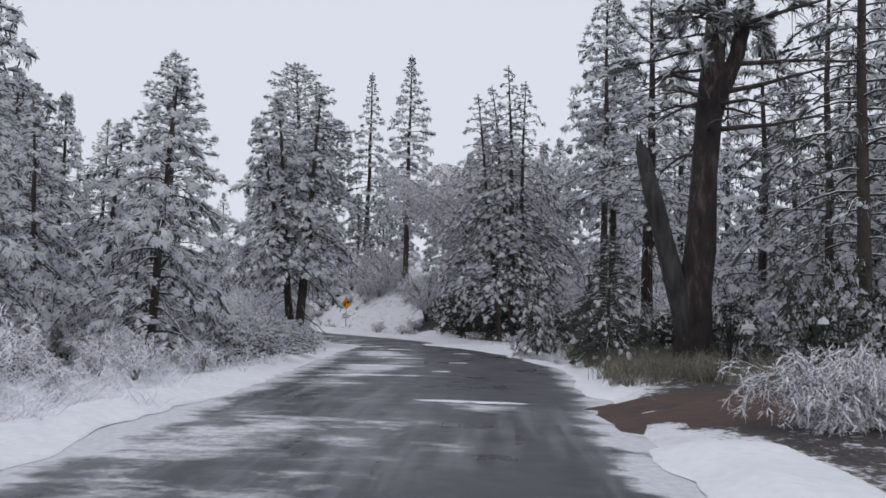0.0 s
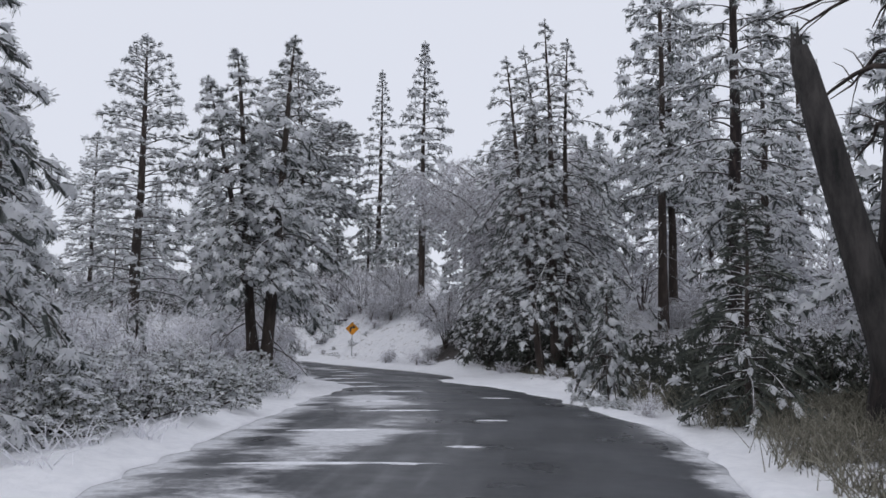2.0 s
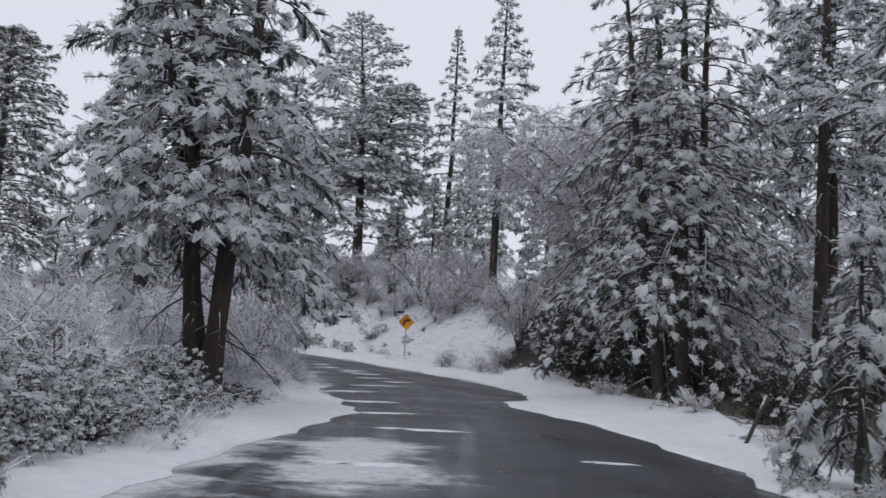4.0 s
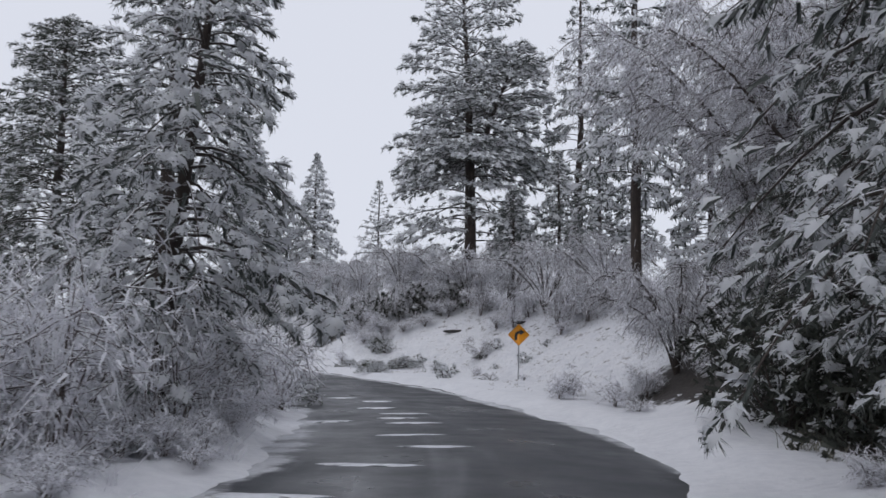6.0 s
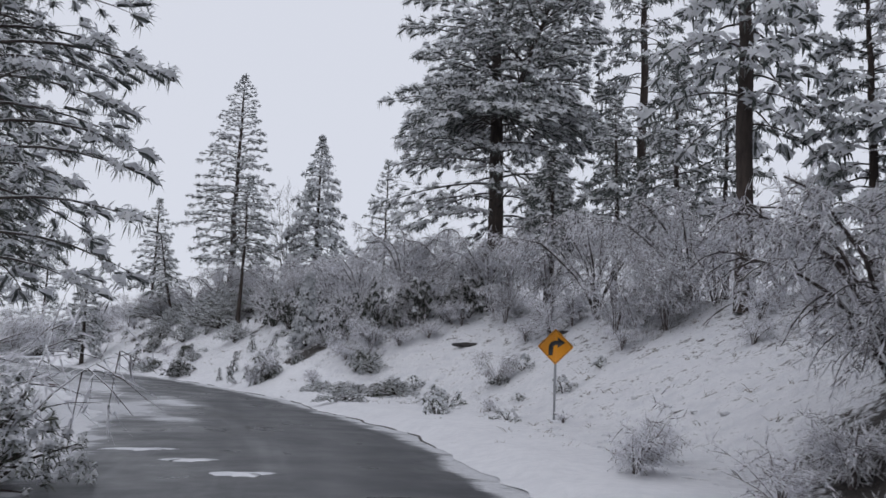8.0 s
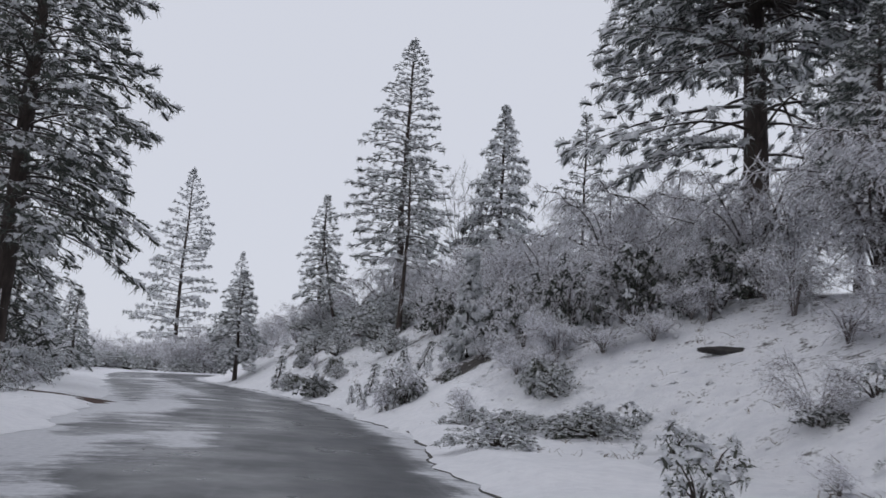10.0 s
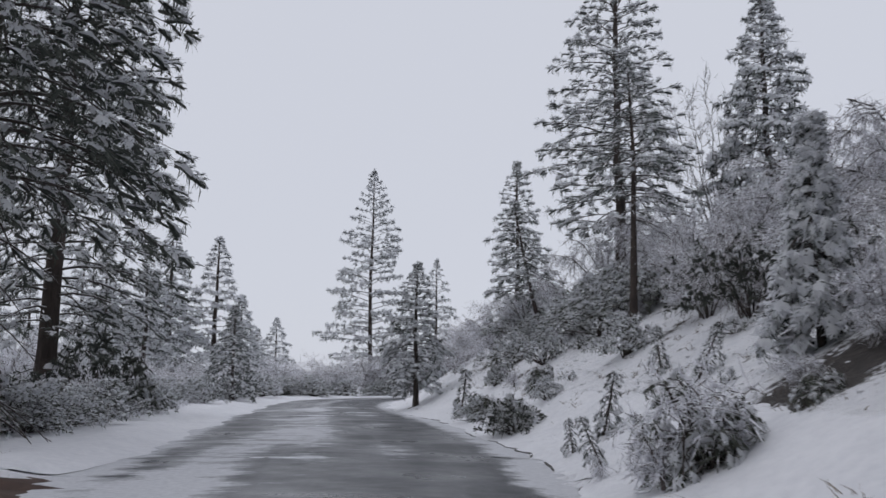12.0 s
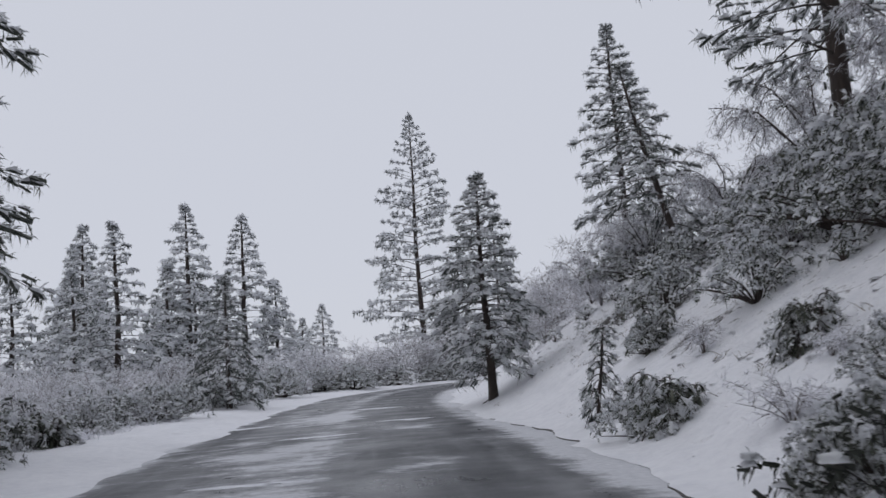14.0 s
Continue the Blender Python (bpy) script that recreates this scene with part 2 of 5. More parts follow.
def ground_height(x, y):
    run, off, past = beside(x, y)
    x, y = np.atleast_1d(np.asarray(x, float)), np.atleast_1d(np.asarray(y, float))
    e = np.maximum(past, 0)
    right = off > 0
    # right: level wood first, then a cut bank
    bank = smooth(103, 116, run) * (1 - 0.75 * smooth(200, 225, run))
    foot = 1.0 + 3.2 * smooth(108, 120, run) * (1 - smooth(132, 142, run))
    steep = 0.58 + 0.06 * smooth(140, 165, run)
    rise = np.where(e < foot, 0.05 * e, 0.05 * foot + steep * (e - foot))
    crest = 3.6 + 1.2 * smooth(140, 165, run)
    rise = np.where(rise > crest, crest + (rise - crest) * 0.22, rise)
    rise = np.minimum(rise, crest + 3.5)
    flat = 0.04 * np.minimum(e, 12) + 0.02 * e * smooth(70, 90, run)
    h_right = bank * rise + (1 - bank) * np.minimum(flat, 2.0)
    hollow = 0.9 * smooth(1.2, 6, e) * smooth(86, 96, run) * (1 - smooth(104, 114, run))
    h_right = h_right - hollow
    h_left = 0.03 * np.minimum(e, 3) - 0.035 * np.maximum(e - 3, 0) * smooth(100, 150, run)
    h_left = np.maximum(h_left, -2.5) + 2.2 * smooth(235, 262, run) * smooth(0.5, 6, e)
    h = road_height(run) + np.where(right, h_right, h_left)
    h = h + smooth(0.3, 3.0, e) * 0.10 * waves(x, y) + smooth(0.0, 0.6, e) * 0.05
    low = road_height(run) - 0.12
    return np.where(past < 0, low, low + (h + 0.015 - low) * smooth(0.2, 0.7, past))


# ---- mesh tools ----
class Geo:
    """Triangles gathered piece by piece, made into one mesh."""

    def __init__(self):
        self.v, self.f, self.n = [], [], 0

    def add(self, verts, faces):
        self.v.append(np.asarray(verts, np.float32).reshape(-1, 3))
        self.f.append(np.asarray(faces, np.int32).reshape(-1, 3) + self.n)
        self.n += len(self.v[-1])

    def soup(self, tris):
        t = np.asarray(tris, np.float32).reshape(-1, 3)
        self.add(t, np.arange(len(t)).reshape(-1, 3))

    def tube(self, points, radii, sides=5):
        p = np.asarray(points, float)
        d = np.gradient(p, axis=0)
        d /= np.linalg.norm(d, axis=1)[:, None] + 1e-9
        side = np.cross(d, (0.31, 0.95, 0.07) if abs(d[0, 1]) < 0.8 else (0.95, 0.1, 0.3))
        side /= np.linalg.norm(side, axis=1)[:, None] + 1e-9
        other = np.cross(d, side)
        a = np.linspace(0, 2 * math.pi, sides, endpoint=False)
        r = np.broadcast_to(np.asarray(radii, float).reshape(len(p), -1), (len(p), sides))
        ring = p[:, None] + r[..., None] * (np.cos(a)[None, :, None] * side[:, None] + np.sin(a)[None, :, None] * other[:, None])
        k = np.arange(len(p) - 1)[:, None] * sides
        i, j = np.arange(sides)[None], (np.arange(sides)[None] + 1) % sides
        quads = np.stack([k + i, k + j, k + sides + j, k + sides + i], -1).reshape(-1, 4)
        f = np.vstack([quads[:, [0, 1, 2]], quads[:, [0, 2, 3]]])
        end = (len(p) - 1) * sides
        cap = [[end, end + m, end + m + 1] for m in range(1, sides - 1)]
        self.add(ring.reshape(-1, 3), np.vstack([f, cap]))

    def mesh(self, name, smooth_faces=False):
        v, f = np.vstack(self.v), np.vstack(self.f)
        me = bpy.data.meshes.new(name)
        me.vertices.add(len(v))
        me.vertices.foreach_set("co", v.ravel())
        me.loops.add(f.size)
        me.loops.foreach_set("vertex_index", f.ravel())
        me.polygons.add(len(f))
        me.polygons.foreach_set("loop_start", np.arange(0, f.size, 3, dtype=np.int32))
        if smooth_faces:
            me.polygons.foreach_set("use_smooth", np.ones(len(f), bool))
        me.update(calc_edges=True)
        return me


def part(name, geo, mat, parent=None, label="", soft=False):
    me = geo.mesh(name, soft) if isinstance(geo, Geo) else geo
    me.materials.clear()
    me.materials.append(mat)
    ob = new(name, me)
    ob.parent = parent
    return tagged(ob, label)


def stuff(ob):
    return tagged(ob, kind="stuff")


def thing(name, x, y, z, label, category, group="", turn=0.0):
    ob = new(name)
    ob.empty_display_size = 0.3
    ob.matrix_basis = pose(x, y, z, 0, 0, turn)
    return tagged(ob, label, category, group)


def height_at(x, y):
    return float(ground_height(x, y)[0])


# plumes: mops of needles at a twig's end, along +x with +z up, and the snow that lies on them
def plume_template(rng, needles, rime, rings, arch):
    """Long needles that spray out of a twig's end and arch down (loose triangles), and their rime and pillow of snow (points and faces)."""
    def needle(spin, wide, long, up):
        x = rng.uniform(-0.30, 0.30)
        out = np.array([0, math.cos(spin), math.sin(spin)])
        root = np.array([x, 0, -0.10 * x]) + out * 0.02 + (0, 0, up)
        way = out * rng.uniform(0.45, 1.0) + np.array([rng.uniform(0.1, 0.95), 0, 0.05])
        way *= long * rng.uniform(0.8, 1.2) / np.linalg.norm(way)
        drop = rng.uniform(0.25, 0.6) * long
        mid, far = root + way * 0.55 - (0, 0, 0.18 * drop), root + way - (0, 0, drop)
        side = np.cross(way, rng.normal(size=3))
        side *= wide / (np.linalg.norm(side) + 1e-9)
        return [[root, mid - side, mid + side], [mid + side, mid - side, far]]

    coarse = needles < 12
    green = [t for k in range(needles) for t in needle(2 * math.pi * (k + rng.random()) / needles, 0.056 if coarse else 0.024, 0.52, 0)]
    core = [[np.array([x, r * math.cos(2.1 * k + 9 * x), r * math.sin(2.1 * k + 9 * x) - 0.3 * x * x]) for k in range(3)] for x, r in ((-0.36, 0.10), (0.40, 0.08))]
    for p, q in zip(core, core[1:]):
        for k in range(3):
            j = (k + 1) % 3
            green += [[p[k], p[j], q[j]], [p[k], q[j], q[k]]]
    v, f = [], []
    for k in range(rime):
        for t in needle(math.pi * rng.uniform(-0.1, 1.1), 0.080 if coarse else 0.042, 0.50, 0.05):
            f.append((len(v), len(v) + 1, len(v) + 2))
            v += t
    n0 = len(v)
    for x in np.linspace(-0.36, 0.46, rings):
        fat = math.sin(math.pi * min(0.93, max(0.12, (x + 0.42) / 0.98)))
        for c in np.linspace(0, math.pi, arch):
            q = rng.uniform(0.7, 1.25)
            v.append(np.array([x + rng.uniform(-0.09, 0.09), -0.25 * fat * math.cos(c) * q, 0.20 * fat * math.sin(c) * q - 0.35 * x * x - 0.05]))
    for r in range(rings - 1):
        for c in range(arch - 1):
            i = n0 + r * arch + c
            f += [(i, i + arch, i + arch + 1), (i, i + arch + 1, i + 1)]
    return np.array(green), np.array(v), np.array(f)


def lump_template(rng):
    """A low pillow of snow, flat below."""
    v, f, n = [], [], 6
    for h, r in ((0.0, 0.85), (0.6, 0.72)):
        for k in range(n):
            a = 2 * math.pi * (k + 0.5 * (h > 0.3)) / n
            q = r * rng.uniform(0.75, 1.2)
            v.append((q * math.cos(a), q * math.sin(a), h * rng.uniform(0.8, 1.15) - 0.25))
    v.append((0, 0, 0.62))
    for k in range(n):
        i, j = k, (k + 1) % n
        f += [(i, j, j + n), (i, j + n, i + n), (n + k, n + (k + 1) % n, 2 * n)]
    return np.array(v), np.array(f)


RNG = np.random.default_rng(7)
LUMPS = [lump_template(RNG) for _ in range(8)]
PLUMES = [plume_template(RNG, 13, 6, 3, 4) for _ in range(12)]
FAR_PLUMES = [plume_template(RNG, 6, 3, 3, 3) for _ in range(8)]


def basis(d):
    d = d / (np.linalg.norm(d, axis=1)[:, None] + 1e-9)
    y = np.cross((0, 0, 1.0), d)
    y /= np.linalg.norm(y, axis=1)[:, None] + 1e-6
    return np.stack([d, y, np.cross(d, y)], 1)


def brushes(green, white, rng, plumes, place, way, size, snow, load=1.0, shape=(1, 1, 1)):
    """A random plume at each place; snow: the share that carries some, load: how thick it lies."""
    if not len(place):
        return
    pick, turned, laden = rng.integers(0, len(plumes), len(place)), basis(way), rng.random(len(place)) < snow
    lying = basis(way * (1, 1, 0.8))
    thick = np.broadcast_to(np.asarray(load, float), (len(place),)) * rng.uniform(0.75, 1.25, len(place))
    for k, (needle, v, f) in enumerate(plumes):
        s = pick == k
        if s.any():
            green.soup(place[s][:, None, None] + size[s][:, None, None, None] * np.einsum("abk,nkc->nabc", needle * shape, turned[s]))
        s = np.where(s & laden)[0]
        if len(s):
            fat = np.stack([np.ones(len(s)), thick[s], thick[s]], 1)
            w = place[s][:, None] + size[s][:, None, None] * (np.einsum("nvk,nkc->nvc", (v * shape)[None] * fat[:, None], lying[s]) + (0, 0, 0.04))
            white.add(w.reshape(-1, 3), (f[None] + (np.arange(len(s)) * len(v))[:, None, None]).reshape(-1, 3))


def pillows(geo, rng, place, way, size, flat=(0.62, 0.42, 0.34), forms=None):
    if not len(place):
        return
    forms = forms or LUMPS
    pick, b = rng.integers(0, len(forms), len(place)), basis(way)
    for k, (v, f) in enumerate(forms):
        s = np.where(pick == k)[0]
        if len(s):
            stretch = np.array(flat) * rng.uniform(0.75, 1.3, (len(s), 3))
            w = place[s][:, None] + size[s][:, None, None] * np.einsum("nvk,nkc->nvc", v[None] * stretch[:, None], b[s])
            idx = f[None] + (np.arange(len(s)) * len(v))[:, None, None]
            geo.add(w.reshape(-1, 3), idx.reshape(-1, 3))


def bend(top, steps, rng, wobble=0.03):
    """A trunk's line from the origin to top, not quite straight."""
    t = np.linspace(0, 1, steps)[:, None]
    line = t * np.asarray(top, float)[None]
    line[:, :2] += np.cumsum(rng.normal(0, wobble, (steps, 2)), axis=0) * np.sin(math.pi * t)
    return line


def bark_tube(geo, line, radii, rng, sides=9):
    """A trunk with uneven sides and a flared foot."""
    r = np.asarray(radii)[:, None] * rng.uniform(0.9, 1.1, (len(line), sides))
    r[0] *= 1.25
    geo.tube(line, r, sides)


def pine_parts(rng, stems, crown_from, reach, boughs, tufts, tuft, snow, droop, blunt=0.8, bare=0, far=False, mitten=0.0):
    """Trunks, boughs, needles and snow of a pine, as four bodies. stems: (foot, top, foot radius)."""
    trunk, limbs, green, white = Geo(), Geo(), Geo(), Geo()
    places, ways, sizes = [], [], []
    for foot, top, thick in stems:
        tall = top[2]
        line = bend(np.subtract(top, foot), 9, rng, tall * 0.003) + np.asarray(foot, float)
        t = np.linspace(0, 1, 9)
        bark_tube(trunk, line, thick * (1 - t) ** 0.75 * 0.95 + 0.012, rng)
        # the leader and its whorl of young shoots
        for k in range(5):
            a = 1.26 * k
            w = np.array([[math.cos(a), math.sin(a), 1.1]]) if k else np.array([[0.05, 0.02, 1.0]])
            places.append(line[-1:] - (0, 0, 0.12 * tuft + 0.45 * tuft * (k > 0))), ways.append(w), sizes.append(np.array([0.55 * tuft]))
        n = max(8, int(boughs / len(stems)))
        for k in range(n + bare):
            dead = k >= n
            f = 1 - (1 - (k + rng.uniform(0, 1)) / n) ** 1.4 if not dead else -rng.uniform(0.05, 0.4)
            z = crown_from + f * (tall * 0.985 - crown_from)
            u = max(0.02, min(0.985, (z - foot[2]) / (tall - foot[2])))
            root = np.array([np.interp(u, t, line[:, c]) for c in range(3)])
            shape = max(0.0, 1 - f) ** blunt * min(1.0, 0.7 + 1.8 * f) if not dead else 0.42
            size = max(0.2, reach * shape * rng.uniform(0.68, 1.2))
            az = k * 2.39996 + rng.uniform(-0.5, 0.5)
            out = np.array([math.cos(az), math.sin(az), 0])
            across = np.array([-out[1], out[0], 0])
            lift = 0.16 + 0.5 * max(f, 0) ** 1.6 + rng.uniform(-0.08, 0.14) - (0.3 if dead else 0)
            sag = 1.75 * droop * rng.uniform(0.7, 1.3) * (1 - 0.35 * max(f, 0))
            s = np.linspace(0, 1, 6)
            curve = root + size * (s[:, None] * out + (lift * s - sag * s ** 1.8)[:, None] * np.array([0, 0, 1.0]) + (rng.uniform(-0.14, 0.14) * s ** 2)[:, None] * across)
            limbs.tube(curve, (0.009 + 0.009 * size) * (1 - s) ** 0.8 + 0.005, 4)
            if dead:
                if size > 0.7:
                    for q in rng.uniform(0.35, 0.95, 3):
                        r0 = np.array([np.interp(q, s, curve[:, c]) for c in range(3)])
                        e = (out * 0.8 + across * rng.uniform(-1, 1)) * size * 0.3 - (0, 0, 0.12 * size)
                        limbs.tube([r0, r0 + e], (0.009, 0.003), 3)
                continue
            # side twigs alternate along the bough, each with a plume at its end; long ones carry a second
            m = max(2, int(round(tufts * (0.25 + 0.75 * size / reach))))
            q = np.clip(0.22 + 0.76 * (np.arange(m) + rng.uniform(0.1, 0.9, m)) / m, 0, 1)
            mid = np.stack([np.interp(q, s, curve[:, c]) for c in range(3)], 1)
            hand = np.where(np.arange(m) % 2, 1.0, -1.0) * rng.uniform(0.4, 1.15, m)
            long = size * (0.46 * (1.04 - q) + 0.05) * rng.uniform(0.7, 1.2, m)
            slope = lift - 1.8 * sag * q ** 0.8
            d = out * 0.85 + across * hand[:, None]
            d[:, 2] = 0.7 * slope - 0.25 * droop + rng.normal(0, 0.16, m)
            end = mid + d * long[:, None]
            if not far:
                for p0, p1 in zip(mid, end):
                    limbs.tube([p0, p1], (0.008, 0.004), 3)
            w = d.copy()
            w[:, 2] -= droop * rng.uniform(0.3, 1.4, m)
            big = tuft * rng.uniform(0.72, 1.2, m) * min(1.0, 0.42 + 0.9 * size / reach)
            places.append(end), ways.append(w), sizes.append(big)
            two = long > 0.8 * tuft
            if two.any():
                places.append((mid + d * (long * 0.45)[:, None])[two]), ways.append((w + across * rng.normal(0, 0.5, (m, 1)))[two]), sizes.append(big[two] * 0.9)
            tip = (curve[-1] - curve[-2])[None] / (size * 0.2)
            places.append(curve[-1:]), ways.append(tip - (0, 0, 0.3 * droop)), sizes.append(np.array([tuft * rng.uniform(0.9, 1.25) * min(1.0, 0.42 + 0.9 * size / reach)]))
    place, way, size = np.vstack(places), np.vstack(ways), np.concatenate(sizes)
    way = way + rng.normal(0, 0.14, way.shape)
    # heavy loads: plumes that hang straight down under their snow
    hang = rng.random(len(place)) < mitten
    size[hang] *= 1.3
    way[hang] = way[hang] * (0.45, 0.45, 0.3) - (0, 0, 0.9)
    brushes(green, white, rng, FAR_PLUMES if far else PLUMES, place, way, size, min(0.95, 0.10 + 0.56 * snow), np.where(hang, 1.4, (0.82 + 0.22 * snow)) * (1.3 if far else 1.0))
    return trunk, limbs, green, white


def pine(x, y, tall, crown_from, reach, seed, label, group="pines beside the road", boughs=70, tufts=11, tuft=0.42, snow=0.6, droop=0.25, thick=None, lean=(0, 0), stems=None,
         z=None, needles=None, blunt=0.8, bare=6, name="pine_tree", bark=None, far=False, mitten=0.0):
    rng = np.random.default_rng(seed)
    ob = thing(name, x, y, (height_at(x, y) if z is None else z) - 0.08, label, "tree", group)
    thick = thick or 0.011 * tall + 0.05
    stems = stems or [((0, 0, 0), (lean[0], lean[1], tall), thick)]
    trunk, limbs, green, white = pine_parts(rng, stems, crown_from, reach, boughs, tufts, tuft, snow, droop, blunt=blunt, bare=bare, far=far, mitten=mitten)
    part("trunk", trunk, bark or BARK, ob, soft=True)
    stuff(part("branch_work", limbs, BOUGH, ob, soft=True))
    part("crown", green, needles or NEEDLES, ob, "dark green needles")
    stuff(part("snow", white, RIMED, ob, "white snow on the needles", soft=True))
    return ob


def twig_parts(rng, tall, reach, stems, splits, twigs, droop, frost, fine=0.010, brown=0.35, low=0.25, spray=1.0):
    """A leafless bush or tree: wood and the snow that lies along its twigs."""
    wood, white = Geo(), Geo()
    thin, rime = [], []
    for k in range(stems):
        az, out = rng.uniform(0, 2 * math.pi), rng.uniform(0.15, 1.0)
        top = np.array([math.cos(az) * reach * out, math.sin(az) * reach * out, tall * rng.uniform(0.55, 1.0) * (1.08 - 0.35 * out)])
        s = np.linspace(0, 1, 5)[:, None]
        line = np.array([math.cos(az), math.sin(az), 0]) * 0.04 * tall * rng.random() + s * top * (1, 1, 0) * s ** 0.5 + (s ** 0.8) * top * (0, 0, 1)
        line += np.cumsum(rng.normal(0, 0.025 * tall, (5, 3)), axis=0) * s
        wood.tube(line, min(0.012 + 0.0045 * tall, 0.032) * (1 - s[:, 0]) + 0.004, 3 if tall < 5 else 5)
        for _ in range(splits):
            u = rng.uniform(low, 1.0)
            root = np.array([np.interp(u, s[:, 0], line[:, c]) for c in range(3)])
            d = rng.normal(0, 1, 3) * (1, 1, 0.55) + (math.cos(az) * 0.7, math.sin(az) * 0.7, 0.35 - droop)
            d *= spray * reach * rng.uniform(0.22, 0.55) / (np.linalg.norm(d) + 1e-9)
            sub = root + np.linspace(0, 1, 3)[:, None] * d - (np.linspace(0, 1, 3) ** 2)[:, None] * np.array([0, 0, droop * np.linalg.norm(d) * 0.6])
            wood.tube(sub, min(0.006 + 0.0025 * tall, 0.014 * spray) * np.linspace(1, 0.3, 3), 3)
            q = rng.uniform(0.1, 1.0, twigs)
            p = np.stack([np.interp(q, np.linspace(0, 1, 3), sub[:, c]) for c in range(3)], 1)
            e = rng.normal(0, 1, (twigs, 3)) * (1, 1, 0.7) + d / (np.linalg.norm(d) + 1e-9) * 0.9
            e[:, 2] += 0.15 - droop
            e *= (min(reach, 2.4) * (0.4 + 0.6 * spray) * rng.uniform(0.10, 0.26, twigs) / (np.linalg.norm(e, axis=1) + 1e-9))[:, None]
            thin.append((p, e))
    p, e = np.vstack([a for a, _ in thin]), np.vstack([b for _, b in thin])
    # each twig with two forks
    root, way = [p], [e]
    for _ in range(2):
        root.append(p + e * rng.uniform(0.3, 0.8, (len(p), 1)))
        way.append((e * 0.55 + rng.normal(0, 1, p.shape) * np.linalg.norm(e, axis=1)[:, None] * 0.33))
    p, e = np.vstack(root), np.vstack(way)
    side = np.cross(e, rng.normal(0, 1, e.shape))
    side /= np.linalg.norm(side, axis=1)[:, None] + 1e-9
    wood.soup(np.stack([p - side * fine * 0.6, p + side * fine * 0.6, p + e], 1)[rng.random(len(p)) < brown])
    s = rng.random(len(p)) < frost
    flat = np.cross(e[s], (0, 0, 1.0)) + rng.normal(0, 0.3, (s.sum(), 3)) * np.linalg.norm(e[s], axis=1)[:, None]
    flat /= np.linalg.norm(flat, axis=1)[:, None] + 1e-9
    up = np.array([0, 0, fine * 1.2])
    wide = fine * rng.uniform(0.8, 1.9, (s.sum(), 1))
    white.soup(np.stack([p[s] - flat * wide + up, p[s] + flat * wide + up, p[s] + e[s] + up], 1))
    return wood, white


def shrub_parts(rng, tall, reach, clumps, leaf, snow, heap=0.7):
    """A leafy evergreen shrub: stems, leaves and the snow on it."""
    stems, leaves, white = Geo(), Geo(), Geo()
    az, r = rng.uniform(0, 2 * math.pi, clumps), reach * rng.random(clumps) ** 0.55
    dome = np.sqrt(np.clip(1 - (r / reach) ** 2, 0.05, 1))
    lobes = 1 + 0.28 * np.sin(az * 3 + rng.uniform(0, 6)) + 0.15 * np.sin(az * 5 + rng.uniform(0, 6))
    z = tall * dome * (1 - rng.random(clumps) ** 1.6 * 0.75) * rng.uniform(0.85, 1.1, clumps)
    p = np.stack([r * np.cos(az) * lobes, r * np.sin(az) * lobes, np.maximum(z, 0.05)], 1)
    w = np.stack([np.cos(az) * (0.3 + r / reach), np.sin(az) * (0.3 + r / reach), rng.uniform(-0.2, 0.8, clumps)], 1) + rng.normal(0, 0.35, (clumps, 3))
    size = leaf * rng.uniform(0.7, 1.3, clumps)
    for k in rng.integers(0, clumps, max(7, clumps // 14)):
        mid = p[k] * (0.45, 0.45, 0.6)
        stems.tube([(p[k] * 0.1) * (1, 1, 0), mid, p[k]], (0.02, 0.013, 0.005), 4)
    brushes(leaves, white, rng, FAR_PLUMES, p, w, 1.5 * size, snow, 1.3, (0.75, 1.2, 1.2))
    s = (rng.random(clumps) < snow * 0.3) & (z > 0.5 * tall * dome)
    pillows(white, rng, p[s] + (0, 0, leaf * 0.4), w[s] * (1, 1, 0.3), size[s] * rng.uniform(0.7, 1.3, s.sum()), (0.85, 0.7, 0.45))
    return stems, leaves, white


def bare_bush(x, y, tall, reach, seed, label, group="frosted bushes", stems=9, splits=7, twigs=10, droop=0.25, frost=0.95, fine=0.013, z=None, name="frosted_bush", category="bush", brown=0.35, low=0.25, spray=1.0):
    ob = thing(name, x, y, (height_at(x, y) if z is None else z) - 0.04, label, category, group)
    wood, white = twig_parts(np.random.default_rng(seed), tall, reach, stems, splits, twigs, droop, frost, fine, brown, low, spray)
    stuff(part("twig_work", wood, TWIGS if tall < 6 else BOUGH, ob, "brown leafless twigs"))
    stuff(part("frost", white, FROST, ob, "white frost along the twigs"))
    return ob


def green_bush(x, y, tall, reach, seed, label, group="evergreen shrubs", clumps=170, leaf=0.13, snow=0.6, z=None, mat=None):
    ob = thing("evergreen_shrub", x, y, (height_at(x, y) if z is None else z) - 0.03, label, "shrub", group)
    stems, leaves, white = shrub_parts(np.random.default_rng(seed), tall, reach, clumps, leaf, snow)
    stuff(part("stem_work", stems, BARK, ob))
    stuff(part("foliage", leaves, mat or LEAVES, ob, "dull green leaves"))
    stuff(part("snow", white, RIMED, ob, "white snow on top", soft=True))
    return ob


# ---- the ground, the road and its snowy verges ----
def along(run, off):
    """The place at that run of the road, off metres to the right of its centre."""
    i = min(range(len(RUN)), key=lambda k: abs(RUN[k] - run))
    w = WAYS[i]
    return float(LINE[i, 0] + w[0] * (run - RUN[i]) + w[1] * off), float(LINE[i, 1] + w[1] * (run - RUN[i]) - w[0] * off)


